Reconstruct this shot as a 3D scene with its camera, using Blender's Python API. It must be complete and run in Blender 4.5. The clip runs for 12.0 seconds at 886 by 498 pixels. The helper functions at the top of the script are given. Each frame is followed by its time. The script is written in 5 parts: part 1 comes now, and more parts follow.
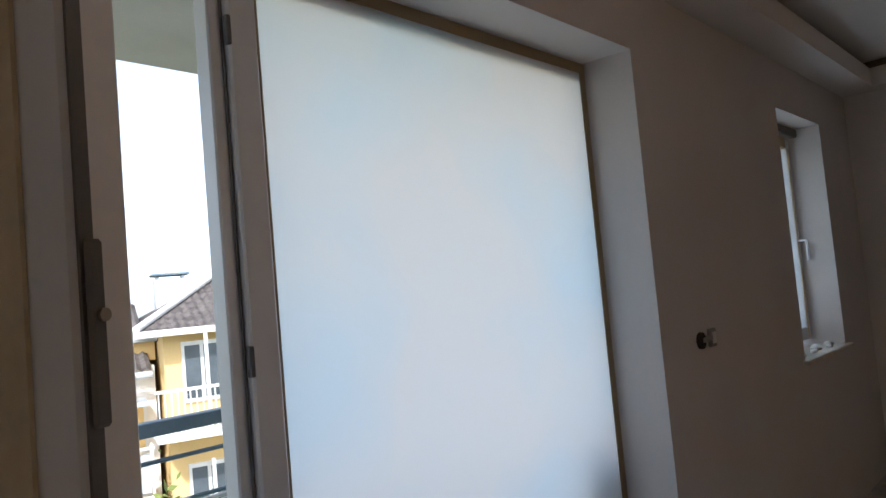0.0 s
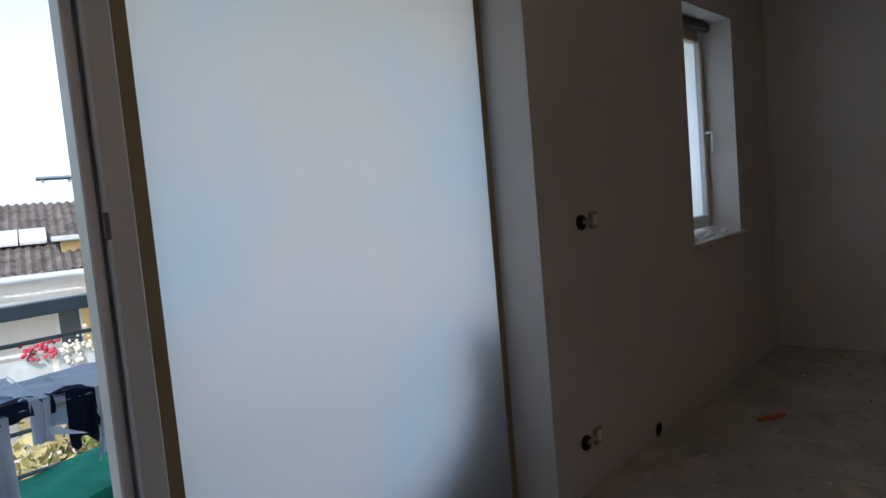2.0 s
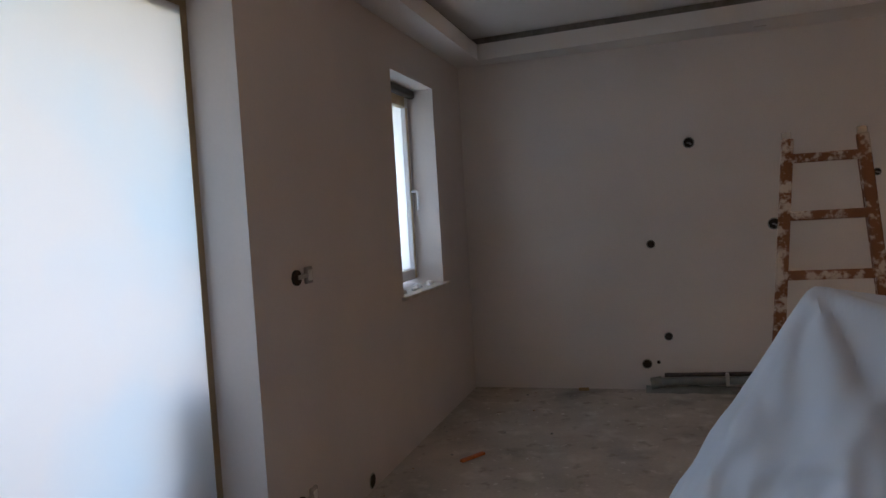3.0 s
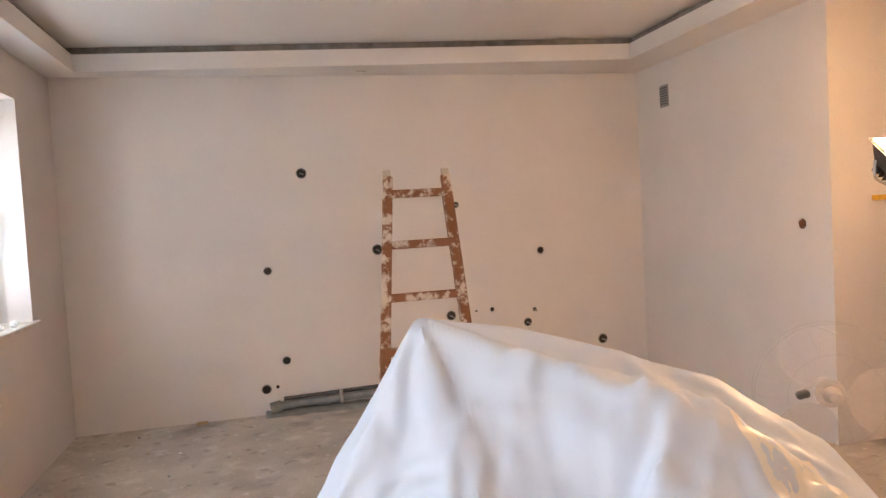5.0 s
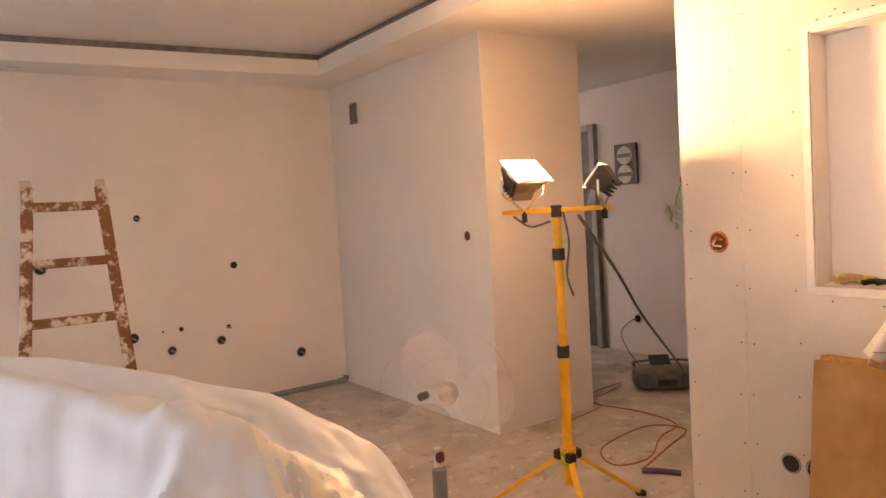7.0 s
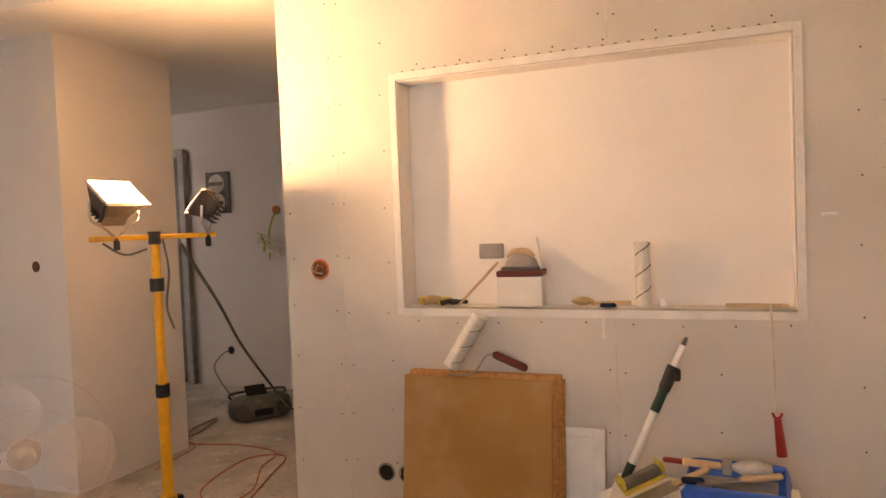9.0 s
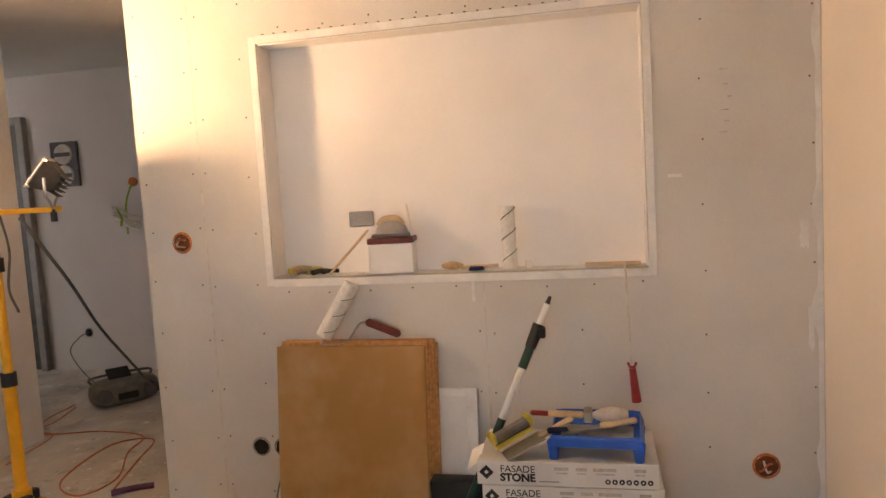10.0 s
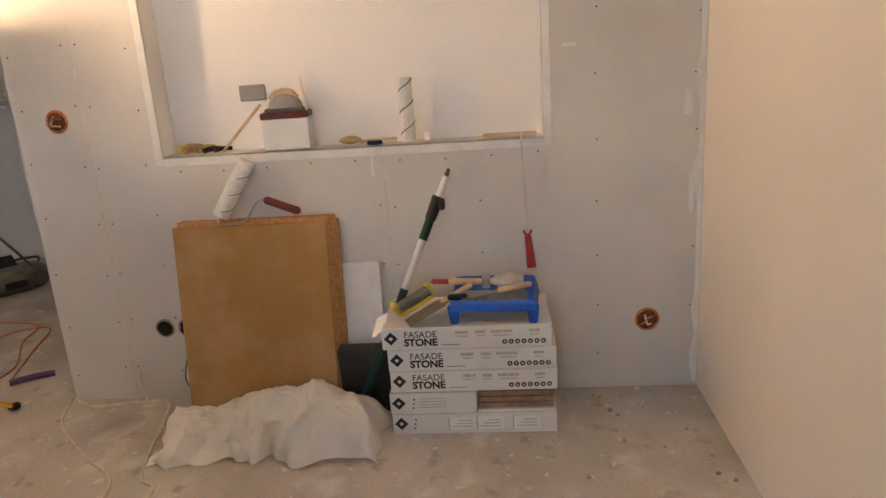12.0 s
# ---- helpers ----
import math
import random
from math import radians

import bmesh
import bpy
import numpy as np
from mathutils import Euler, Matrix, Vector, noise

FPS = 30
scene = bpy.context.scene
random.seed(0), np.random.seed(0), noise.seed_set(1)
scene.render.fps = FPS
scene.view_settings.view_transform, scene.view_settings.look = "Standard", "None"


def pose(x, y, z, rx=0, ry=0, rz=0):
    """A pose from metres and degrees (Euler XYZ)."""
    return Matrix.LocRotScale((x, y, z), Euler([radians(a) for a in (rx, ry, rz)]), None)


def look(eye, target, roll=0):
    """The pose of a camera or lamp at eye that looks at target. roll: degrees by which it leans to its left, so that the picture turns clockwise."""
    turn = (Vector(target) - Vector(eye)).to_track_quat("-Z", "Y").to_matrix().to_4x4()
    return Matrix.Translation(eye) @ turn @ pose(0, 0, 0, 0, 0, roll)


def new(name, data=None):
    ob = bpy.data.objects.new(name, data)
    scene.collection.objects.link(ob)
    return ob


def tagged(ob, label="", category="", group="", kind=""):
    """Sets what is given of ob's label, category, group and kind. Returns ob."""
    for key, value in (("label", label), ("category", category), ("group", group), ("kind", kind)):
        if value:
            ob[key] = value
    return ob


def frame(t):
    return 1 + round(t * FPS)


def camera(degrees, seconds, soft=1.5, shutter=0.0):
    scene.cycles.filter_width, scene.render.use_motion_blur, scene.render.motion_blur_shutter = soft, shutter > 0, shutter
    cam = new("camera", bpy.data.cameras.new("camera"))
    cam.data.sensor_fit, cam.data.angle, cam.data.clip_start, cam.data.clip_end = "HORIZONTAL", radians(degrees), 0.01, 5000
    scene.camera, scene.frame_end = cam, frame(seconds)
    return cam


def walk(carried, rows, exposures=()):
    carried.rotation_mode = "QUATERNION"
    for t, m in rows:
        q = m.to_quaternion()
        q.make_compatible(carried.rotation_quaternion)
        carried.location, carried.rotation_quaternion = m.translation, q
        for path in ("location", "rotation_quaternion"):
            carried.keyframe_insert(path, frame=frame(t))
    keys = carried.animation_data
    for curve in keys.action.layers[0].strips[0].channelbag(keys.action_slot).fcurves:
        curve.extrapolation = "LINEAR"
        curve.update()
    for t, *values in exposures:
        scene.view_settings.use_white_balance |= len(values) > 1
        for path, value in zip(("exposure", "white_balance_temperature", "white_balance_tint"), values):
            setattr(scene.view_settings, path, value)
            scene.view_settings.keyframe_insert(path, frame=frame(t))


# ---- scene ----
cam = camera(64.0, 12.0)
PATH = [
    (0, (1.219, -5.69, 1.49), (-0.131, -4.22, 1.613), -5.1),
    (0.5, (1.219, -5.697, 1.451), (-0.172, -4.261, 1.465), -4.6),
    (0.9, (1.295, -5.704, 1.455), (-0.171, -4.345, 1.405), -4.0),
    (1.0, (1.338, -5.686, 1.453), (-0.153, -4.357, 1.373), -4.0),
    (1.5, (1.487, -5.665, 1.441), (0.014, -4.32, 1.304), -4.2),
    (2, (1.563, -5.643, 1.41), (0.267, -4.13, 1.238), -5.0),
    (2.5, (1.573, -5.629, 1.452), (0.644, -3.865, 1.293), -4.1),
    (2.7, (1.544, -5.621, 1.434), (0.769, -3.782, 1.31), -3.8),
    (4.3, (1.519, -5.656, 1.487), (1.549, -3.658, 1.428), -2.5),
    (4.4, (1.465, -5.624, 1.468), (1.572, -3.628, 1.425), -2.7),
    (4.5, (1.507, -5.649, 1.485), (1.674, -3.657, 1.428), -2.9),
    (5, (1.512, -5.655, 1.477), (1.971, -3.711, 1.383), -3.2),
    (5.5, (1.591, -5.678, 1.489), (2.25, -3.79, 1.433), -3.1),
    (6, (1.719, -5.699, 1.49), (2.538, -3.875, 1.448), -2.8),
    (6.5, (1.786, -5.751, 1.478), (2.72, -3.983, 1.426), -2.6),
    (7, (1.809, -5.772, 1.47), (2.943, -4.128, 1.368), -3.3),
    (7.5, (1.797, -5.729, 1.476), (3.203, -4.31, 1.374), -3.3),
    (7.7, (1.808, -5.693, 1.458), (3.296, -4.36, 1.367), -3.3),
    (9.3, (1.784, -5.662, 1.459), (3.673, -5.012, 1.365), -2.6),
    (9.5, (1.794, -5.672, 1.47), (3.704, -5.089, 1.352), -3.0),
    (10, (1.791, -5.682, 1.453), (3.736, -5.25, 1.276), -3.4),
    (10.5, (1.799, -5.698, 1.433), (3.762, -5.391, 1.21), -3.6),
    (11, (1.788, -5.699, 1.459), (3.755, -5.499, 1.155), -3.6),
    (11.2, (1.785, -5.721, 1.456), (3.748, -5.526, 1.13), -3.7),
    (11.5, (1.771, -5.713, 1.436), (3.724, -5.553, 1.034), -3.0),
    (12, (1.78, -5.703, 1.447), (3.698, -5.522, 0.91), -3.9),
]

EXPO = [(0, 1.15, 5850, 10), (1.0, 1.2, 5800, 10), (1.5, 0.93, 5750, 10), (2.0, 0.65, 5750, 9), (2.5, 1.05, 5750, 11), (2.7, 1.2, 5800, 13), (4.3, 3.25, 6400, 16), (4.6, 3.45, 6500, 16), (5.0, 3.7, 6650, 18), (6.5, 3.6, 7350, 24), (7.5, 3.45, 7800, 26), (9.5, 3.1, 6700, 15), (10.5, 3.08, 6000, 10), (12.0, 3.08, 5700, 7)]
walk(cam, [(t, look(e, g, r)) for t, e, g, r in PATH], EXPO)

# ---- light ----
YS = -6.485
world = bpy.data.worlds.new("sky")
scene.world = world
world.use_nodes = True
wn = world.node_tree
sky = wn.nodes.new("ShaderNodeTexSky")
sky.sky_type, sky.sun_disc = "NISHITA", False
sky.dust_density, sky.air_density, sky.ozone_density = 1.5, 0.7, 0.0
sky.sun_elevation, sky.sun_rotation = radians(42), radians(140)
haze = wn.nodes.new("ShaderNodeHueSaturation")
haze.inputs["Saturation"].default_value, haze.inputs["Value"].default_value = 0.45, 1.3
wn.links.new(sky.outputs[0], haze.inputs["Color"])
wn.links.new(haze.outputs[0], wn.nodes["Background"].inputs[0])
wn.nodes["Background"].inputs[1].default_value = 0.15


def lamp(name, kind, energy, m, color=(1, 1, 1), **more):
    data = bpy.data.lights.new(name, kind)
    data.energy, data.color = energy, color
    for k, v in more.items():
        if k == "size":
            data.size = v
        elif k == "size_y":
            data.shape, data.size_y = "RECTANGLE", v
        elif k == "angle":
            data.angle = v
    ob = new(name, data)
    ob.matrix_world = m
    return ob


lamp("sun", "SUN", 2.6, look((8, -9.6, 11.3), (0, 0, 0)), (1.0, 0.95, 0.86), angle=radians(0.5))
lamp("balcony_daylight", "AREA", 0.95, look((-0.43, -3.98, 1.2), (1, -3.98, 1.2)), (0.54, 0.77, 1.0), size=1.5, size_y=2.25)
lamp("window_daylight", "AREA", 1.1, look((-0.42, -1.15, 1.65), (1, -1.15, 1.65)), (0.82, 0.92, 1.0), size=0.8, size_y=1.3)
# fill light added to brighten the corridor, set in an unseen opening
lamp("hall_fill", "AREA", 3.5, look((5.30, 0.65, 1.6), (7.0, 0.65, 1.6)), (1.0, 0.82, 0.70), size=0.9, size_y=1.4)
LAMP_AT = Vector((4.00, -3.30, 1.640))
LAMP_DIR = Vector((-0.06, -0.63, 0.77)).normalized()


# ---- materials ----
def mat(name, color, rough=0.8, metal=0.0, vary=0.12, scale=6.0, fine=90.0, bump=0.15, dark=None, spec=0.3, rnd=0.0, cut=(0.42, 0.85)):
    """A surface with broad stains, fine grain and a light relief."""
    m = bpy.data.materials.new(name)
    m.use_nodes = True
    nt = m.node_tree
    b = nt.nodes["Principled BSDF"]
    b.inputs["Roughness"].default_value, b.inputs["Metallic"].default_value = rough, metal
    b.inputs["Specular IOR Level"].default_value = spec
    co = nt.nodes.new("ShaderNodeNewGeometry")
    n1, n2 = nt.nodes.new("ShaderNodeTexNoise"), nt.nodes.new("ShaderNodeTexNoise")
    for n, s, d in ((n1, scale, 5), (n2, fine, 3)):
        n.inputs["Scale"].default_value, n.inputs["Detail"].default_value = s, d
        nt.links.new(co.outputs["Position"], n.inputs["Vector"])
    add = nt.nodes.new("ShaderNodeMath")
    add.operation = "MULTIPLY_ADD"
    add.inputs[1].default_value = 0.3
    nt.links.new(n2.outputs[0], add.inputs[0])
    nt.links.new(n1.outputs[0], add.inputs[2])
    src = add.outputs[0]
    if rnd:
        oi = nt.nodes.new("ShaderNodeObjectInfo")
        a2 = nt.nodes.new("ShaderNodeMath")
        a2.operation = "MULTIPLY_ADD"
        a2.inputs[1].default_value = rnd
        nt.links.new(oi.outputs["Random"], a2.inputs[0])
        nt.links.new(src, a2.inputs[2])
        src = a2.outputs[0]
    ramp = nt.nodes.new("ShaderNodeValToRGB")
    lo = dark or tuple(c * (1 - vary) for c in color)
    hi = tuple(min(1, c * (1 + vary * 0.6)) for c in color)
    ramp.color_ramp.elements[0].position, ramp.color_ramp.elements[1].position = cut
    ramp.color_ramp.elements[0].color, ramp.color_ramp.elements[1].color = (*lo, 1), (*hi, 1)
    nt.links.new(src, ramp.inputs[0])
    nt.links.new(ramp.outputs[0], b.inputs["Base Color"])
    if bump:
        bp = nt.nodes.new("ShaderNodeBump")
        bp.inputs["Strength"].default_value, bp.inputs["Distance"].default_value = bump, 0.004
        nt.links.new(n2.outputs[0], bp.inputs["Height"])
        nt.links.new(bp.outputs[0], b.inputs["Normal"])
    return m


def translucent(name, color, through_share, rough=0.6, gloss=0.05, tint=None, creases=0.0, size=5.0):
    """Thin sheet that lets light through, with broad tint changes and pressed-in creases."""
    m = bpy.data.materials.new(name)
    m.use_nodes = True
    nt = m.node_tree
    b = nt.nodes["Principled BSDF"]
    b.inputs["Roughness"].default_value, b.inputs["Specular IOR Level"].default_value = rough, gloss
    tr = nt.nodes.new("ShaderNodeBsdfTranslucent")
    mix = nt.nodes.new("ShaderNodeMixShader")
    n = nt.nodes.new("ShaderNodeTexNoise")
    g = nt.nodes.new("ShaderNodeNewGeometry")
    n.inputs["Scale"].default_value = 1.3
    nt.links.new(g.outputs["Position"], n.inputs["Vector"])
    ramp = nt.nodes.new("ShaderNodeValToRGB")
    ramp.color_ramp.elements[0].position, ramp.color_ramp.elements[1].position = 0.38, 0.62
    ramp.color_ramp.elements[0].color = (*(tint or [c * 0.93 for c in color]), 1)
    ramp.color_ramp.elements[1].color = (*color, 1)
    nt.links.new(n.outputs[0], ramp.inputs[0])
    nt.links.new(ramp.outputs[0], tr.inputs[0])
    nt.links.new(ramp.outputs[0], b.inputs["Base Color"])
    if creases:
        c = nt.nodes.new("ShaderNodeTexNoise")
        c.noise_type = "RIDGED_MULTIFRACTAL"
        c.inputs["Scale"].default_value, c.inputs["Detail"].default_value, c.inputs["Distortion"].default_value = size, 3.0, 0.6
        nt.links.new(g.outputs["Position"], c.inputs["Vector"])
        bp = nt.nodes.new("ShaderNodeBump")
        bp.inputs["Strength"].default_value, bp.inputs["Distance"].default_value = creases, 0.03
        nt.links.new(c.outputs[0], bp.inputs["Height"])
        nt.links.new(bp.outputs[0], b.inputs["Normal"])
        nt.links.new(bp.outputs[0], tr.inputs["Normal"])
    mix.inputs[0].default_value = through_share
    nt.links.new(b.outputs[0], mix.inputs[1])
    nt.links.new(tr.outputs[0], mix.inputs[2])
    nt.links.new(mix.outputs[0], nt.nodes["Material Output"].inputs[0])
    return m


def clear(name, color, share):
    """See-through plastic: share of the light passes straight on."""
    m = bpy.data.materials.new(name)
    m.use_nodes = True
    nt = m.node_tree
    b = nt.nodes["Principled BSDF"]
    b.inputs["Base Color"].default_value, b.inputs["Roughness"].default_value = (*color, 1), 0.3
    tr, mix = nt.nodes.new("ShaderNodeBsdfTransparent"), nt.nodes.new("ShaderNodeMixShader")
    mix.inputs[0].default_value = share
    nt.links.new(b.outputs[0], mix.inputs[1])
    nt.links.new(tr.outputs[0], mix.inputs[2])
    nt.links.new(mix.outputs[0], nt.nodes["Material Output"].inputs[0])
    return m


def glass(name):
    m = bpy.data.materials.new(name)
    m.use_nodes = True
    b = m.node_tree.nodes["Principled BSDF"]
    b.inputs["Transmission Weight"].default_value, b.inputs["Roughness"].default_value, b.inputs["IOR"].default_value = 1.0, 0.02, 1.1
    return m


def glow(name, color, strength):
    m = bpy.data.materials.new(name)
    m.use_nodes = True
    b = m.node_tree.nodes["Principled BSDF"]
    b.inputs["Emission Color"].default_value, b.inputs["Emission Strength"].default_value = (*color, 1), strength
    return m


M = dict(
    # wall is a little darker than wall_n
    wall=mat("darker_plaster", (0.66, 0.62, 0.60), 0.9, vary=0.06, scale=1.6, fine=60, bump=0.1),
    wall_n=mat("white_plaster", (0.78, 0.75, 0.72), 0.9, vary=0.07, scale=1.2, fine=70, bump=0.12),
    ceil=mat("ceiling_paint", (0.78, 0.76, 0.73), 0.9, vary=0.04, scale=1.5, bump=0.06),
    gap=mat("gap_shade", (0.26, 0.25, 0.23), 0.9, vary=0.3, scale=14),
    board=mat("plasterboard", (0.66, 0.63, 0.58), 0.85, vary=0.10, scale=2.2, fine=120, bump=0.08),
    south=mat("cream_plaster", (0.80, 0.74, 0.66), 0.9, vary=0.05, scale=1.5, bump=0.1),
    filler=mat("joint_filler", (0.80, 0.79, 0.76), 0.9, vary=0.12, scale=9, bump=0.4),
    niche=mat("niche_paint", (0.86, 0.835, 0.80), 0.9, vary=0.05, scale=3, bump=0.1),
    patch=mat("grey_patch", (0.66, 0.66, 0.66), 0.9, vary=0.06, scale=3),
    # hole and orange_d carry the shade inside openings as plain colour
    hole=mat("hole_shade", (0.03, 0.025, 0.02), 0.9, vary=0.4, scale=40),
    orange_d=mat("orange_box_shade", (0.16, 0.055, 0.02), 0.7, vary=0.4, scale=70),
    orange=mat("orange_box", (0.55, 0.16, 0.04), 0.5, vary=0.3, scale=60),
    wire=mat("cable_grey", (0.14, 0.13, 0.12), 0.6, vary=0.3, scale=30),
    wire_or=mat("cable_orange", (0.48, 0.16, 0.07), 0.6, vary=0.3, scale=30),
    wire_wh=mat("cable_cream", (0.66, 0.60, 0.50), 0.6, vary=0.2, scale=30),
    pencil=mat("pencil_line", (0.50, 0.47, 0.43), 0.8, vary=0.3, scale=60),
    screw=mat("screw_head", (0.13, 0.12, 0.11), 0.5, 0.5, vary=0.3),
    card=mat("cardboard", (0.54, 0.38, 0.20), 0.85, vary=0.05, scale=2.2, fine=11, bump=0.05, dark=(0.40, 0.225, 0.075), cut=(0.60, 1.05)),
    cardedge=mat("cardboard_edge", (0.52, 0.27, 0.10), 0.9, vary=0.3, scale=60, bump=0.5),
    carton=mat("printed_carton", (0.74, 0.72, 0.68), 0.6, vary=0.08, scale=7),
    ink=mat("black_ink", (0.03, 0.03, 0.03), 0.6, vary=0.2),
    inkgrey=mat("grey_ink", (0.32, 0.32, 0.33), 0.6, vary=0.2),
    stone=mat("stone_cladding", (0.30, 0.20, 0.14), 0.9, vary=0.3, scale=25, bump=0.8),
    yellow=mat("yellow_steel", (0.80, 0.40, 0.01), 0.4, vary=0.12, scale=20, spec=0.5),
    black=mat("black_plastic", (0.025, 0.025, 0.025), 0.5, vary=0.3, scale=20),
    tape=mat("green_tape", (0.30, 0.42, 0.05), 0.5, vary=0.3, scale=30),
    steel=mat("steel", (0.42, 0.40, 0.37), 0.35, 0.9, vary=0.2, scale=20),
    housing=mat("lamp_housing", (0.085, 0.075, 0.066), 0.7, 0.0, vary=0.4, scale=20),
    wood_old=mat("painted_wood", (0.56, 0.49, 0.42), 0.85, vary=0.1, scale=14, fine=70, bump=0.7, dark=(0.20, 0.085, 0.038), cut=(0.64, 0.75)),
    blue=mat("blue_plastic", (0.02, 0.11, 0.55), 0.35, vary=0.15, scale=14, spec=0.5),
    red=mat("red_handle", (0.30, 0.02, 0.018), 0.4, vary=0.2, scale=20, spec=0.5),
    maroon=mat("maroon_handle", (0.13, 0.03, 0.025), 0.45, vary=0.2, scale=20),
    fleece=mat("roller_fleece", (0.80, 0.78, 0.73), 1.0, vary=0.12, scale=60, fine=300, bump=1.0),
    green=mat("dark_green", (0.010, 0.040, 0.026), 0.45, vary=0.2, scale=20),
    alu=mat("white_metal", (0.74, 0.74, 0.72), 0.4, 0.2, vary=0.1),
    wood=mat("light_wood", (0.58, 0.43, 0.26), 0.7, vary=0.2, scale=15),
    bristle=mat("bristle", (0.42, 0.30, 0.16), 0.9, vary=0.3, scale=80, bump=0.6),
    white=mat("white_paper", (0.82, 0.81, 0.78), 0.7, vary=0.06, scale=8),
    grey=mat("grey_plastic", (0.30, 0.29, 0.28), 0.5, vary=0.2, scale=18),
    radio=mat("radio_plastic", (0.15, 0.14, 0.12), 0.5, vary=0.3, scale=18),
    grey_l=mat("dried_paint", (0.50, 0.48, 0.45), 0.7, vary=0.2, scale=25, bump=0.6),
    greyd=mat("grey_dark", (0.09, 0.09, 0.09), 0.5, vary=0.3, scale=18),
    lime=mat("lime_plastic", (0.50, 0.43, 0.07), 0.5, vary=0.2, scale=20),
    purple=mat("purple_plastic", (0.16, 0.08, 0.17), 0.6, vary=0.3, scale=20),
    pvc=mat("grey_pvc", (0.22, 0.25, 0.26), 0.4, vary=0.2, scale=12, spec=0.5),
    mortar=mat("mortar", (0.30, 0.32, 0.30), 0.95, vary=0.25, scale=14, bump=0.8),
    upvc=mat("white_upvc", (0.80, 0.82, 0.85), 0.35, vary=0.05, scale=6, bump=0.03, spec=0.5),
    upvc_b=mat("taped_frame", (0.70, 0.60, 0.42), 0.8, vary=0.2, scale=9, bump=0.2),
    marble=mat("sill_stone", (0.62, 0.58, 0.52), 0.6, vary=0.25, scale=14),
    rubber=mat("grey_gasket", (0.17, 0.17, 0.18), 0.7, vary=0.2),
    fanbl=clear("clear_blade", (0.90, 0.72, 0.62), 0.80),
    guard=clear("clear_guard", (0.95, 0.88, 0.82), 0.95),
    fanmotor=clear("clear_housing", (0.80, 0.72, 0.66), 0.4),
    plastic=translucent("milky_sheet", (0.74, 0.83, 0.96), 0.2, 0.44, 0.35, None, 0.9, 8.0),
    bagm=translucent("crumpled_film", (0.95, 0.93, 0.88), 0.35, 0.3, 0.5, None, 0.5, 6.0),
    # the warm second colour is painted in for light off the sunlit house
    blind=translucent("window_sheet_lit_tint", (0.79, 0.88, 0.93), 0.75, 0.8, 0.1, (0.93, 0.88, 0.84), 0.35, 3.0),
    tapet=translucent("masking_tape", (0.46, 0.36, 0.23), 0.45, 0.8, 0.1),
    milk=translucent("frosted_pane", (0.92, 0.95, 0.97), 0.9, 0.5, 0.2),
    glass=glass("clear_glass"),
    lampglow=glow("halogen_glass", (1.0, 0.60, 0.30), 68.0),
    lampdim=glow("dim_halogen_glass", (1.0, 0.52, 0.20), 14.0),
    rail=mat("blue_grey_paint", (0.16, 0.22, 0.26), 0.5, vary=0.15, scale=10, spec=0.5),
    slab=mat("balcony_slab", (0.55, 0.56, 0.54), 0.9, vary=0.1, scale=3),
    cloth_l=mat("pale_blue_cloth", (0.62, 0.74, 0.90), 0.95, vary=0.12, scale=12, fine=200, bump=0.3),
    cloth_n=mat("navy_cloth", (0.012, 0.02, 0.055), 0.95, vary=0.3, scale=12, fine=200, bump=0.3),
    cloth_g=mat("green_cloth", (0.04, 0.36, 0.25), 0.9, vary=0.2, scale=9, fine=160, bump=0.3),
    tile=mat("roof_tile", (0.125, 0.108, 0.10), 0.9, vary=0.55, scale=3.0, fine=14, bump=0.3),
    facade=mat("white_facade", (0.70, 0.67, 0.62), 0.9, vary=0.08, scale=0.6, fine=20),
    facade_y=mat("yellow_facade", (0.72, 0.52, 0.24), 0.9, vary=0.08, scale=0.6, fine=20),
    pane=mat("far_pane", (0.10, 0.12, 0.14), 0.15, vary=0.4, scale=1.2, bump=0, spec=0.6),
    skyl=mat("skylight_pane", (0.55, 0.60, 0.64), 0.15, vary=0.1, scale=1.2, bump=0, spec=0.8),
    awn=mat("awning_cloth", (0.03, 0.05, 0.09), 0.9, vary=0.2, scale=2),
    metal_l=mat("sheet_metal", (0.50, 0.53, 0.55), 0.45, 0.3, vary=0.2, scale=2),
    leaf=mat("leaf", (0.16, 0.18, 0.045), 0.7, vary=0.5, scale=2.5, fine=9, dark=(0.06, 0.09, 0.02)),
    straw=mat("dry_leaf", (0.36, 0.30, 0.13), 0.8, vary=0.4, scale=2.5, fine=9),
    bark=mat("bark", (0.10, 0.08, 0.06), 0.95, vary=0.3, scale=8, bump=0.8),
    soil=mat("ground_grass", (0.16, 0.17, 0.07), 0.95, vary=0.4, scale=0.4, fine=5, bump=0.5),
    flower=mat("flower_red", (0.42, 0.05, 0.08), 0.7, vary=0.4, scale=14),
    flower_w=mat("flower_white", (0.7, 0.66, 0.55), 0.7, vary=0.2, scale=14),
)


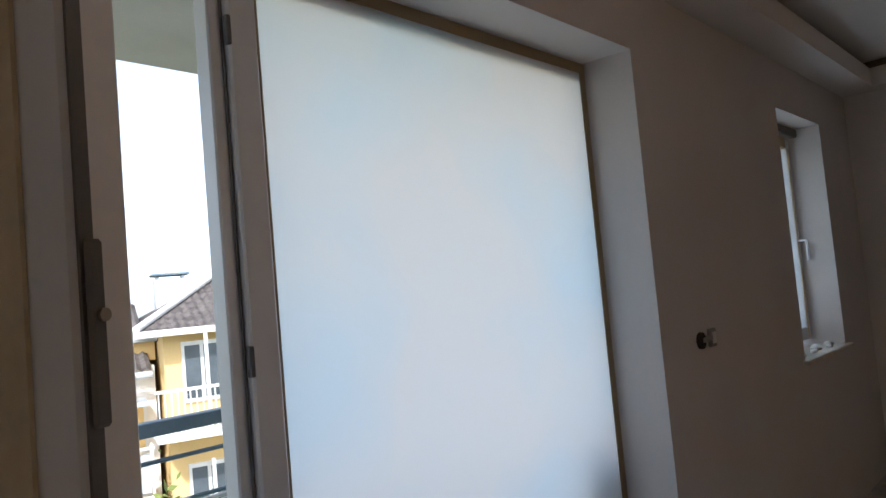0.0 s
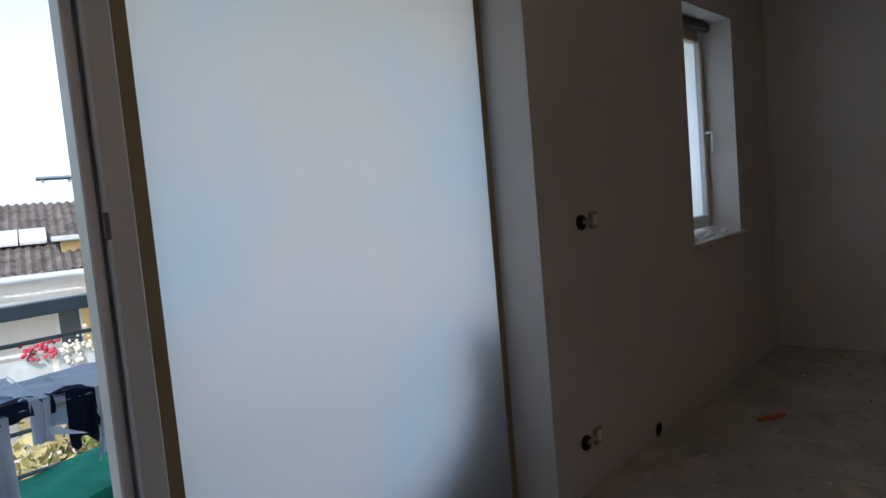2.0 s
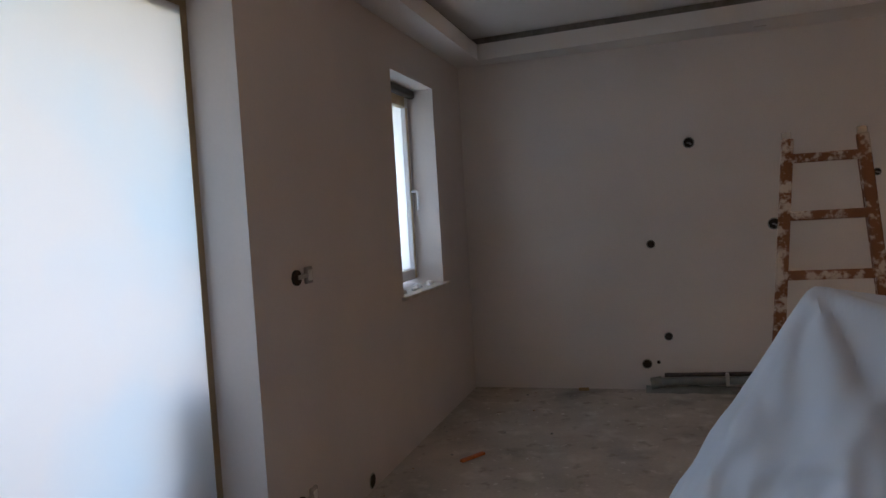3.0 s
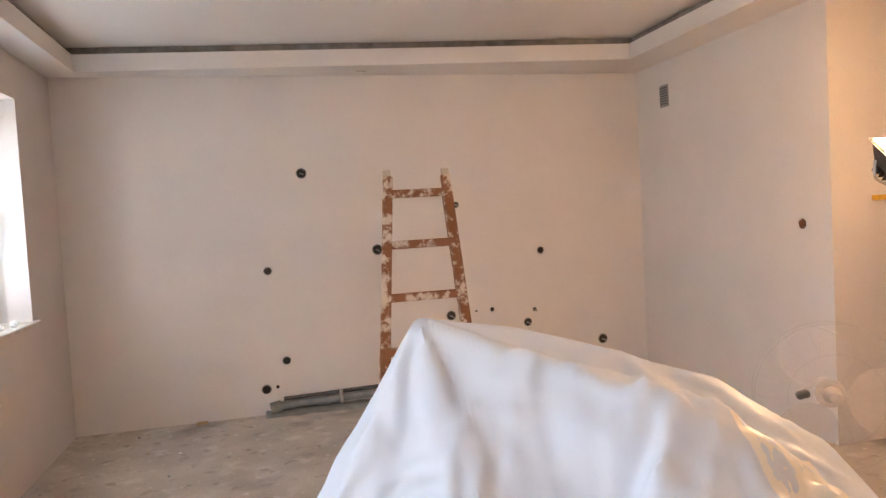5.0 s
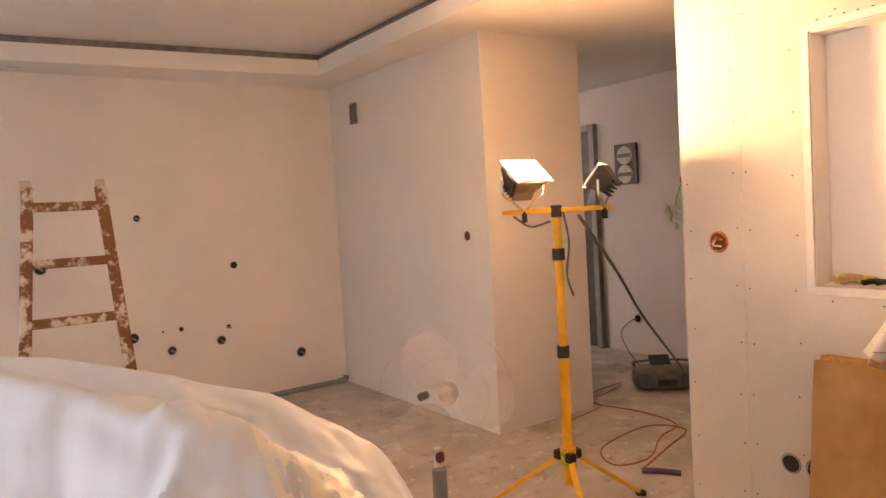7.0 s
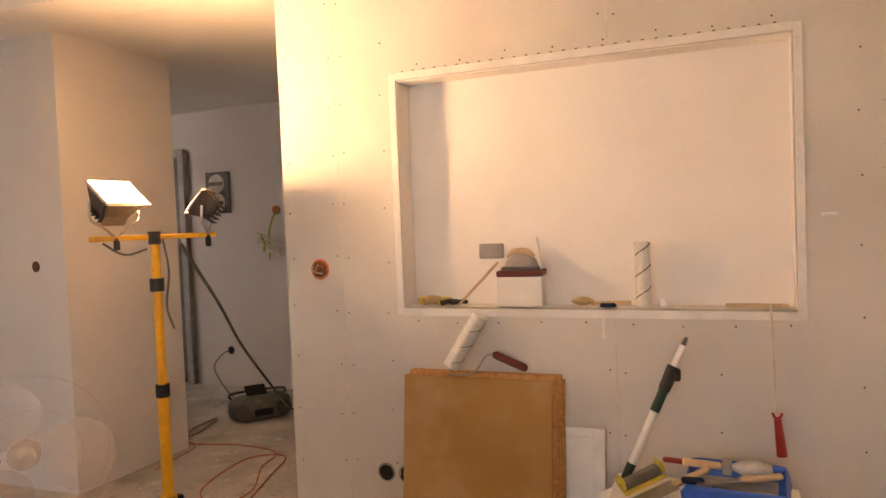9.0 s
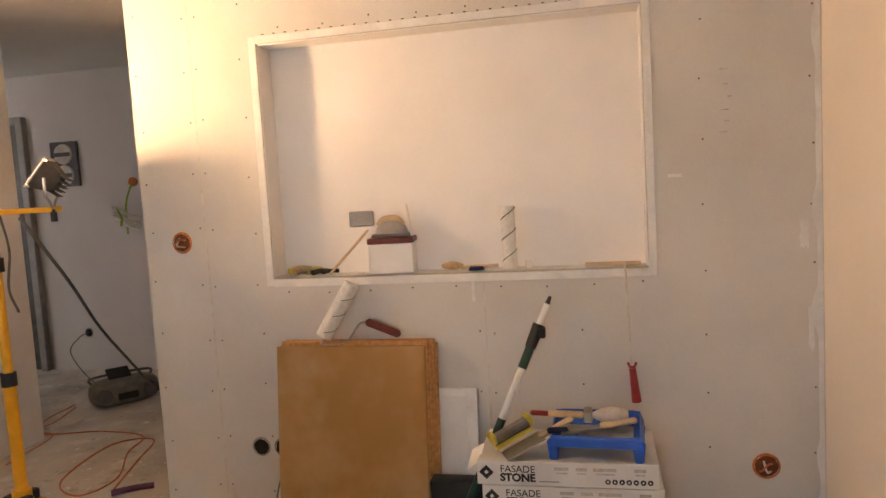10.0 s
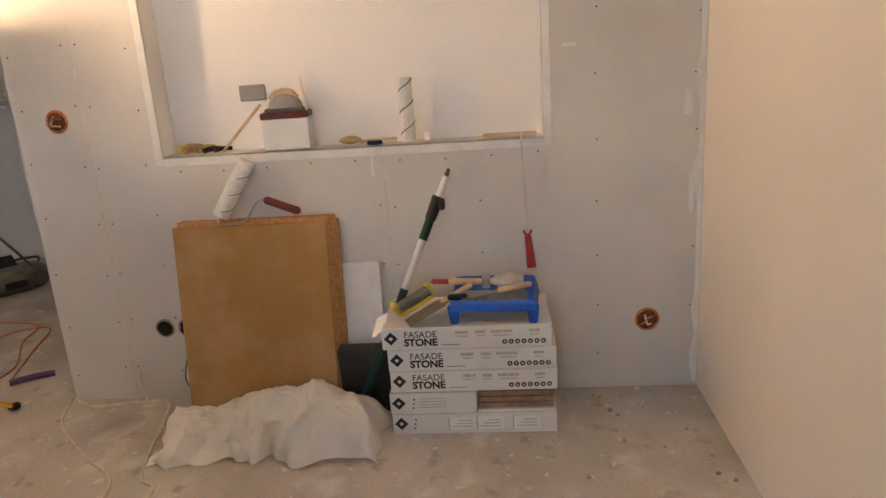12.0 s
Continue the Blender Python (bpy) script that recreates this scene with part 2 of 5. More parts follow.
def concrete(name):
    """Dusty screed with pale plaster smears and dark damp stains."""
    m = mat(name, (0.52, 0.485, 0.44), 0.92, vary=0.22, scale=2.4, fine=50, bump=0.5)
    nt = m.node_tree
    b = nt.nodes["Principled BSDF"]
    ramp = [n for n in nt.nodes if n.type == "VALTORGB"][0]
    g = [n for n in nt.nodes if n.type == "NEW_GEOMETRY"][0]
    for scale, lo, hi, col, amt in ((5.5, 0.56, 0.70, (0.68, 0.655, 0.61), 0.75), (1.7, 0.60, 0.72, (0.20, 0.19, 0.18), 0.55), (9, 0.60, 0.68, (0.27, 0.24, 0.20), 0.55), (17, 0.64, 0.69, (0.72, 0.70, 0.66), 0.85)):
        n = nt.nodes.new("ShaderNodeTexNoise")
        n.inputs["Scale"].default_value, n.inputs["Detail"].default_value = scale, 6
        nt.links.new(g.outputs["Position"], n.inputs["Vector"])
        r = nt.nodes.new("ShaderNodeMapRange")
        r.inputs["From Min"].default_value, r.inputs["From Max"].default_value, r.inputs["To Max"].default_value = lo, hi, amt
        nt.links.new(n.outputs[0], r.inputs["Value"])
        mx = nt.nodes.new("ShaderNodeMix")
        mx.data_type = "RGBA"
        mx.inputs[7].default_value = (*col, 1)
        nt.links.new(r.outputs[0], mx.inputs[0])
        src = b.inputs["Base Color"].links[0].from_socket
        nt.links.new(src, mx.inputs[6])
        nt.links.new(mx.outputs[2], b.inputs["Base Color"])
    return m


M["floor"] = concrete("screed")


# ---- building helpers ----
def thing(name, label, category, at=(0, 0, 0), rz=0.0, group="", kind=""):
    ob = new(name)
    ob.empty_display_size = 0.1
    ob.matrix_basis = pose(*at, 0, 0, rz)
    return tagged(ob, label, category, group, kind)


def finish(name, bm, material, smooth=True):
    me = bpy.data.meshes.new(name)
    bmesh.ops.recalc_face_normals(bm, faces=bm.faces)
    bm.to_mesh(me)
    bm.free()
    me.materials.append(M[material])
    if smooth:
        me.polygons.foreach_set("use_smooth", [True] * len(me.polygons))
        me.set_sharp_from_angle(angle=radians(35))
    return me


def part(name, bm, material, parent, label="", local=False):
    """One mesh under a thing or a part; drawn in world metres unless local."""
    root = parent
    while root.parent:
        root = root.parent
    if not local:
        bm.transform(root.matrix_basis.inverted())
    ob = new(name, finish(name, bm, material))
    ob.parent = parent
    return tagged(ob, label)


def solo(name, bm, material, label, category="", kind="", group=""):
    """A thing of one mesh, its origin at its base."""
    lo = Vector([min(v.co[i] for v in bm.verts) for i in range(3)])
    hi = Vector([max(v.co[i] for v in bm.verts) for i in range(3)])
    base = Vector(((lo.x + hi.x) / 2, (lo.y + hi.y) / 2, lo.z))
    bm.transform(Matrix.Translation(-base))
    ob = new(name, finish(name, bm, material))
    ob.matrix_basis = Matrix.Translation(base)
    return tagged(ob, label, category, group, kind)


def box(x0, x1, y0, y1, z0, z1, bevel=0.0, bm=None, m=None, seg=1):
    bm = bm or bmesh.new()
    t = bmesh.new()
    bmesh.ops.create_cube(t, size=1)
    bmesh.ops.scale(t, vec=(abs(x1 - x0), abs(y1 - y0), abs(z1 - z0)), verts=t.verts)
    if bevel:
        bmesh.ops.bevel(t, geom=t.edges[:], offset=bevel, segments=seg, affect="EDGES", profile=0.5)
    bmesh.ops.translate(t, vec=((x0 + x1) / 2, (y0 + y1) / 2, (z0 + z1) / 2), verts=t.verts)
    return merge(bm, t, m)


def merge(bm, t, m=None):
    if m is not None:
        t.transform(m)
    me = bpy.data.meshes.new("tmp")
    t.to_mesh(me)
    t.free()
    bm.from_mesh(me)
    bpy.data.meshes.remove(me)
    return bm


def rod(p, q, r0, r1=None, bm=None, seg=12):
    """A round bar from p to q."""
    bm = bm or bmesh.new()
    p, q = Vector(p), Vector(q)
    t = bmesh.new()
    bmesh.ops.create_cone(t, cap_ends=True, segments=seg, radius1=r0, radius2=r0 if r1 is None else r1, depth=(q - p).length)
    t.transform(Matrix.Translation((p + q) / 2) @ (q - p).to_track_quat("Z", "Y").to_matrix().to_4x4())
    return merge(bm, t)


def beam(p, q, w, h, bevel=0.0, bm=None, up=(0, 0, 1)):
    """A rectangular bar from p to q: w across, h along up."""
    bm = bm or bmesh.new()
    p, q, up = Vector(p), Vector(q), Vector(up)
    z = (q - p).normalized()
    x = up.cross(z).normalized()
    y = z.cross(x)
    m = Matrix((x, y, z)).transposed().to_4x4()
    m.translation = (p + q) / 2
    d = (q - p).length / 2
    return box(-w / 2, w / 2, -h / 2, h / 2, -d, d, bevel, bm, m)


def smooth_line(points, n=8):
    """Catmull-Rom through the points."""
    ps = [Vector(p) for p in points]
    ps = [ps[0] * 2 - ps[1], *ps, ps[-1] * 2 - ps[-2]]
    out = []
    for a, b, c, d in zip(ps, ps[1:], ps[2:], ps[3:]):
        for i in range(n):
            t = i / n
            out.append(0.5 * (2 * b + (c - a) * t + (2 * a - 5 * b + 4 * c - d) * t * t + (3 * b - a - 3 * c + d) * t ** 3))
    return out + [ps[-2]]


def tube(points, r, bm=None, seg=6, n=8, smooth=True):
    """A cable or wire along points."""
    bm = bm or bmesh.new()
    line = smooth_line(points, n) if smooth else [Vector(p) for p in points]
    rings = []
    for i, p in enumerate(line):
        d = (line[min(i + 1, len(line) - 1)] - line[max(i - 1, 0)]).normalized()
        u = d.cross(Vector((0.31, 0.17, 0.93))).normalized()
        v = d.cross(u)
        rings.append([bm.verts.new(p + r * (math.cos(a) * u + math.sin(a) * v)) for a in (2 * math.pi * k / seg for k in range(seg))])
    for a, b in zip(rings, rings[1:]):
        for k in range(seg):
            bm.faces.new((a[k], a[(k + 1) % seg], b[(k + 1) % seg], b[k]))
    bm.faces.new(rings[0][::-1])
    bm.faces.new(rings[-1])
    return bm


def grid(nx, ny, fn, bm=None, thick=0.0):
    """A sheet of nx by ny cells; fn(u, v) with u, v in 0..1 gives the place."""
    bm = bm or bmesh.new()
    vs = [[bm.verts.new(fn(i / nx, j / ny)) for j in range(ny + 1)] for i in range(nx + 1)]
    for i in range(nx):
        for j in range(ny):
            bm.faces.new((vs[i][j], vs[i + 1][j], vs[i + 1][j + 1], vs[i][j + 1]))
    if thick:
        bmesh.ops.recalc_face_normals(bm, faces=bm.faces)
        bmesh.ops.solidify(bm, geom=bm.faces[:], thickness=thick)
    return bm


def wall_with_holes(axis, at, thick, a0, a1, z0, z1, holes):
    """A slab across axis x or y from at to at+thick, with rectangular openings (a0, a1, z0, z1) cut right through."""
    bm = bmesh.new()
    cuts_a = sorted({a0, a1, *[h[0] for h in holes], *[h[1] for h in holes]})
    cuts_z = sorted({z0, z1, *[h[2] for h in holes], *[h[3] for h in holes]})

    def solid(i, j):
        if not (0 <= i < len(cuts_a) - 1 and 0 <= j < len(cuts_z) - 1):
            return False
        ca, cz = (cuts_a[i] + cuts_a[i + 1]) / 2, (cuts_z[j] + cuts_z[j + 1]) / 2
        return not any(h[0] < ca < h[1] and h[2] < cz < h[3] for h in holes)

    def place(s, a, z):
        return (s, a, z) if axis == "x" else (a, s, z)

    def quad(*ps):
        bm.faces.new([bm.verts.new(place(*p)) for p in ps])

    s0, s1 = at, at + thick
    for i in range(len(cuts_a) - 1):
        for j in range(len(cuts_z) - 1):
            if not solid(i, j):
                continue
            p, q, b, t = cuts_a[i], cuts_a[i + 1], cuts_z[j], cuts_z[j + 1]
            quad((s0, p, b), (s0, q, b), (s0, q, t), (s0, p, t))
            quad((s1, p, b), (s1, p, t), (s1, q, t), (s1, q, b))
            if not solid(i - 1, j):
                quad((s0, p, b), (s0, p, t), (s1, p, t), (s1, p, b))
            if not solid(i + 1, j):
                quad((s0, q, b), (s1, q, b), (s1, q, t), (s0, q, t))
            if not solid(i, j - 1):
                quad((s0, p, b), (s1, p, b), (s1, q, b), (s0, q, b))
            if not solid(i, j + 1):
                quad((s0, p, t), (s0, q, t), (s1, q, t), (s1, p, t))
    bmesh.ops.remove_doubles(bm, verts=bm.verts, dist=1e-5)
    return bm


def setting(name, bm, material, label):
    return tagged(new(name, finish(name, bm, material, False)), label, kind="structure")


# ---- the room ----
XE, XN, ZC = 4.655, 4.622, 2.62
setting("floor", box(-0.45, 7.4, YS - 0.2, 1.4, -0.2, 0.0), "floor", "dusty grey concrete screed floor with plaster smears")
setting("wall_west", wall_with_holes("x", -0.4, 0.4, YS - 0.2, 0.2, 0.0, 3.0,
        [(-5.80, -3.217, 0.0, 2.349), (-1.56, -0.735, 0.955, 2.345)]), "wall", "plastered window wall, slightly darker than the far wall")
setting("wall_north", wall_with_holes("y", 0.0, 0.2, 0.0, XE + 0.2, 0.0, 3.0, []), "wall_n", "white plastered wall with open pipe and socket holes")
setting("wall_vent", wall_with_holes("x", XE, 0.2, -2.18, 0.0, 0.0, 3.0, []), "wall_n", "white plastered side wall with a small vent")
setting("wall_pier", wall_with_holes("y", -2.18, 0.2, XE + 0.2, 5.53, 0.0, 3.0, []), "wall_n", "plastered pier lit warm by the work light")
# the opening in this wall is only for the added corridor fill light
setting("wall_hall_west", wall_with_holes("x", 5.33, 0.2, -1.98, 1.4, 0.0, 3.0, [(0.2, 1.1, 0.9, 2.3)]), "wall_n", "plain plastered corridor wall")
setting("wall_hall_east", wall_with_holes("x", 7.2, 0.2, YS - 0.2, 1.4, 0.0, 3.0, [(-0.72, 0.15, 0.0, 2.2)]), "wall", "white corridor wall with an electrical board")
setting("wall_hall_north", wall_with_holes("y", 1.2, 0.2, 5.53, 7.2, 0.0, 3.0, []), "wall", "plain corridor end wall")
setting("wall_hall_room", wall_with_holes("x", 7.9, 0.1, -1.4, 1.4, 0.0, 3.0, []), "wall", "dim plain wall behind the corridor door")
setting("wall_south", wall_with_holes("y", YS - 0.2, 0.2, 0.0, 7.2, 0.0, 3.0, []), "south", "cream painted wall")
setting("wall_niche", wall_with_holes("x", XN, 0.11, YS, -3.682, 0.0, 2.95, [(-5.865, -4.295, 1.092, 2.095)]), "board", "grey plasterboard wall with a wide picture niche")
setting("wall_niche_core", wall_with_holes("x", XN + 0.11, 0.012, YS, -3.682, 0.0, 2.95, [(-5.865, -4.295, 1.092, 2.095)]), "board", "plasterboard core of the niche wall")
setting("wall_niche_back", wall_with_holes("x", XN + 0.122, 0.178, YS, -3.682, 0.0, 2.95, []), "niche", "white filled back of the niche")
setting("slab_above", box(-0.4, 7.4, YS - 0.2, 1.4, 3.0, 3.2), "ceil", "concrete slab over the rooms")
# raised middle of the ceiling, the lower border with its lip, and a dark strip coloured as the gap's shade
setting("ceiling_upper", box(0.0, XE, YS, 0.0, 2.80, 2.86), "ceil", "smooth white raised ceiling field")


def border(z0, z1, grow=0.0):
    """The ceiling border: its inner edge runs a little askew along the far side."""
    outer = ((0.002, YS + 0.002), (XE - 0.002, YS + 0.002), (XE - 0.002, -0.002), (0.002, -0.002))
    inner = ((0.22 - grow, -6.1 - grow), (4.31 + grow, -6.1 - grow), (4.31 + grow, -0.535 + grow), (0.22 - grow, -0.205 + grow))
    bm = bmesh.new()
    lo_o, hi_o, lo_i, hi_i = ([bm.verts.new((x, y, z)) for x, y in loop] for loop, z in ((outer, z0), (outer, z1), (inner, z0), (inner, z1)))
    for a in range(4):
        b = (a + 1) % 4
        for q in ((lo_o[a], lo_o[b], lo_i[b], lo_i[a]), (hi_o[a], hi_i[a], hi_i[b], hi_o[b]), (lo_i[a], lo_i[b], hi_i[b], hi_i[a]), (lo_o[a], hi_o[a], hi_o[b], lo_o[b])):
            bm.faces.new(q)
    return bm


setting("ceiling_border", border(ZC, 2.742), "ceil", "white lower ceiling border round the room")
setting("ceiling_gap_shade", border(2.744, 2.798, 0.05), "gap", "dark grey strip painted as the shade in the gap above the ceiling border")
setting("ceiling_hall", box(XE - 0.001, 7.2, YS, 1.2, ZC, 2.72), "ceil", "white corridor ceiling")


# ---- window wall: sheeted balcony window, open door leaf, small window ----
win = thing("window_1", "balcony window covered with white sheeting and masking tape", "window", (-0.2, -3.97, 0), kind="structure")
bm = grid(26, 30, lambda u, v: (-0.212 + 0.005 * noise.noise((u * 4, v * 5, 1)) + 0.004 * noise.noise((u * 26, v * 3, 6)) * math.exp(-u * 6) + 0.010 * math.sin(math.pi * u) * noise.noise((u * 2.2, v * 2, 4)),
                                -4.785 + u * 1.54, 0.03 + v * 2.30))
part("sheeting", bm, "blind", win, "translucent white sheeting")
part("frame_post", box(-0.30, -0.225, -3.25, -3.22, 0.0, 2.345, 0.006), "upvc", win)
part("frame_post", box(-0.30, -0.225, -4.81, -4.775, 0.0, 2.345, 0.006), "upvc", win)
part("frame_head", box(-0.30, -0.225, -4.775, -3.25, 2.27, 2.345, 0.006), "upvc", win)
part("frame_foot", box(-0.30, -0.225, -4.775, -3.25, 0.0, 0.08, 0.006), "upvc", win)
part("masking_tape", box(-0.206, -0.203, -3.258, -3.221, 0.02, 2.345), "tapet", win, "yellowed masking tape strip")
part("masking_tape", box(-0.206, -0.203, -4.81, -3.258, 2.305, 2.345), "tapet", win, "yellowed masking tape strip")
part("masking_tape", box(-0.206, -0.203, -4.785, -4.728, 0.02, 2.305), "tapet", win, "yellowed masking tape strip")

mull = thing("door_frame", "white balcony door frame post with small strike plates", "door frame", (-0.1, -4.93, 0), kind="structure")
part("post", box(-0.075, 0.0, -4.935, -4.868, 0.0, 2.347, 0.005), "upvc", mull)
part("return", box(-0.20, -0.14, -4.868, -4.80, 0.0, 2.347, 0.005), "upvc", mull)
part("rebate", box(-0.075, -0.022, -4.968, -4.937, 0.0, 2.347, 0.004), "upvc", mull)
part("gasket", box(-0.020, -0.015, -4.944, -4.9365, 0.0, 2.347, 0.002), "rubber", mull, "grey rubber gasket")
part("head", box(-0.20, -0.02, -5.795, -5.0, 2.27, 2.345, 0.004), "upvc", mull)
part("sill", box(-0.25, -0.02, -5.795, -5.0, 0.0, 0.04, 0.004), "alu", mull)
for z in (2.02, 1.36, 0.55, 0.28):
    part("strike_plate", box(-0.010, 0.004, -4.941, -4.930, z, z + 0.06, 0.002), "rubber", mull)

# the opened leaf stands into the room
leaf = thing("balcony_door", "open white balcony door leaf with taped pane and lock", "door", (0.0, -5.76, 0.0), 0.0)
HX, HY = Vector((0.03, -5.775, 0)), Vector((0.778, -5.512, 0))
ax = (HY - HX).normalized()
ay = Vector((-ax.y, ax.x, 0))
LM = Matrix(((ax.x, ay.x, 0, HX.x), (ax.y, ay.y, 0, HX.y), (0, 0, 1, 0.03), (0, 0, 0, 1)))
LW = (HY - HX).length
for nm, b in (("stile", (LW - 0.085, LW, -0.022, 0.022, 0, 2.24)), ("stile", (0, 0.085, -0.022, 0.022, 0, 2.24)),
              ("rail", (0.085, LW - 0.085, -0.022, 0.022, 0, 0.1)), ("rail", (0.085, LW - 0.085, -0.022, 0.022, 2.14, 2.24))):
    part(nm, box(*b, 0.006, m=LM), "upvc", leaf)
part("taped_edge", box(LW - 0.078, LW - 0.040, -0.026, -0.0225, 0.05, 2.2, m=LM), "upvc_b", leaf, "yellowed tape over the stile")
part("pane_cover", box(0.08, LW - 0.08, -0.012, 0.012, 0.09, 2.15, m=LM), "milk", leaf, "white sheeting over the pane")
part("lock_strip", box(LW + 0.0005, LW + 0.003, -0.021, -0.011, 0.05, 2.2, m=LM), "rubber", leaf, "grey metal lock strip")
lk = part("lock_case", box(LW + 0.003, LW + 0.008, -0.020, -0.008, 1.40, 1.51, 0.002, m=LM), "rubber", leaf, "grey lock plate")
part("latch", rod(LM @ Vector((LW + 0.004, -0.012, 1.465)), LM @ Vector((LW + 0.011, -0.012, 1.465)), 0.004), "steel", lk)
hb = part("handle", tube([LM @ Vector(p) for p in ((LW - 0.13, -0.03, 1.62), (LW - 0.13, -0.07, 1.61), (LW - 0.135, -0.075, 1.56), (LW - 0.15, -0.075, 1.50))], 0.010), "steel", leaf)

sw = thing("window_2", "narrow frosted window in a deep reveal", "window", (-0.2, -1.15, 0.955), kind="structure")
part("frame_side", box(-0.26, -0.19, -0.80, -0.737, 0.99, 2.34, 0.006), "upvc", sw)
part("frame_side", box(-0.26, -0.19, -1.558, -1.49, 0.99, 2.34, 0.006), "upvc", sw)
part("frame_head", box(-0.26, -0.19, -1.49, -0.80, 2.22, 2.34, 0.006), "upvc_b", sw, "taped frame head")
part("frame_foot", box(-0.26, -0.19, -1.49, -0.80, 0.99, 1.07, 0.006), "upvc", sw)
part("pane", box(-0.235, -0.222, -1.49, -0.80, 1.07, 2.22), "milk", sw, "frosted pane")
part("tape", box(-0.1895, -0.187, -0.80, -0.765, 1.0, 2.22), "upvc_b", sw)
part("blind_box", box(-0.18, -0.13, -1.55, -0.745, 2.285, 2.343, 0.01), "greyd", sw, "dark slot at the reveal's head")
part("handle", tube([(-0.19, -0.782, 1.62), (-0.15, -0.782, 1.62), (-0.14, -0.782, 1.60), (-0.14, -0.782, 1.49)], 0.009), "upvc", sw, "white lever handle")
solo("window_sill", box(-0.19, 0.03, -1.60, -0.655, 0.93, 0.956, 0.005), "marble", "dusty stone window sill", kind="structure")
for k, (y, x, s) in enumerate(((-1.42, -0.06, 0.030), (-1.25, -0.04, 0.022), (-1.1, -0.07, 0.032), (-0.98, -0.03, 0.02), (-0.87, -0.06, 0.026))):
    t = bmesh.new()
    bmesh.ops.create_icosphere(t, subdivisions=2, radius=s)
    for v in t.verts:
        v.co *= 1 + 0.35 * noise.noise(v.co * 40 + Vector((k, 0, 0)))
        v.co.z = max(v.co.z * 0.7, -s * 0.45)
    bmesh.ops.translate(t, vec=(x, y, 0.956 + s * 0.45), verts=t.verts)
    solo("crumpled_rag", t, "white", "small crumpled white rag on the sill", "rag", group="rags on the sill")


# window added out of sight to frame the corridor's fill light
hw = thing("added_window", "added unseen window that holds the corridor's fill light", "window", (5.40, 0.65, 0.9), kind="structure")
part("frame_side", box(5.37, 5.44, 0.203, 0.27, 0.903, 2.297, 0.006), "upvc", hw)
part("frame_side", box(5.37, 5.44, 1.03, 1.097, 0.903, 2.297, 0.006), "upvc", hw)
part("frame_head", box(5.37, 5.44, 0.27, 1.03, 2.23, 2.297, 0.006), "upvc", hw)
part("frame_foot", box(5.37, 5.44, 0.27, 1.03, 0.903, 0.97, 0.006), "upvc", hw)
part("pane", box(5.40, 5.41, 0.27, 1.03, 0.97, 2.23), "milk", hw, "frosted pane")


# ---- wall holes and sockets ----
def wall_hole(n, at, r, material="hole", label="open round hole in the plaster", name="pipe_hole", ring_mat=None, depth=0.004):
    """A hole drawn as a flat disc coloured for its inner shade, with a ragged rim; n is the wall's normal."""
    n, at = Vector(n), Vector(at)
    q = n.to_track_quat("Z", "Y").to_matrix().to_4x4()
    th = thing(name, label, "wall hole", tuple(at))

    def disc(r0, r1, z0, z1, seed, rag):
        t = bmesh.new()
        seg = 22
        inner = [t.verts.new((r0 * (1 + rag * noise.noise((math.cos(a) * 2, math.sin(a) * 2, seed))) * math.cos(a), r0 * math.sin(a) * (1 + rag * noise.noise((math.cos(a) * 2, math.sin(a) * 2, seed))), z0)) for a in (2 * math.pi * k / seg for k in range(seg))]
        if r1:
            outer = [t.verts.new((r1 * math.cos(a), r1 * math.sin(a), z1)) for a in (2 * math.pi * k / seg for k in range(seg))]
            for k in range(seg):
                t.faces.new((inner[k], inner[(k + 1) % seg], outer[(k + 1) % seg], outer[k]))
        else:
            t.faces.new(inner)
        t.transform(Matrix.Translation(at) @ q)
        return t

    part("opening", disc(r, 0, depth * 0.6, 0, at.y * 7 + at.z, 0.12), material, th)
    part("rim", disc(r * 1.0, r * 1.22, depth * 0.7, 0.0004, at.y * 3 + at.z, 0.10), ring_mat or "mortar", th)
    return th


for x, z, r in ((1.442, 1.123, 0.027), (1.542, 0.413, 0.027), (1.375, 0.201, 0.031), (3.694, 1.14, 0.025), (1.461, 0.214, 0.012), (3.24, 0.672, 0.016), (3.102, 0.669, 0.008)):
    wall_hole((0, -1, 0), (x, -0.001, z), r)
for x, z, r in ((1.745, 1.867, 0.034), (2.306, 1.234, 0.036), (2.975, 1.56, 0.022), (2.885, 0.65, 0.034), (3.159, 0.514, 0.030), (3.55, 0.538, 0.030), (3.615, 0.642, 0.015), (4.231, 0.333, 0.036)):
    th = wall_hole((0, -1, 0), (x, -0.001, z), r, label="open installation hole with grey cable ends")
    part("cable_end", tube([(x - 0.01, 0, z), (x + 0.005, -0.020, z - 0.005), (x + 0.015, -0.022, z - 0.015)], 0.006), "grey", th)
for y, z in ((-1.943, 1.305),):
    wall_hole((-1, 0, 0), (XE - 0.001, y, z), 0.026, "orange_d", "open orange socket box in the wall", "socket_box", "hole")
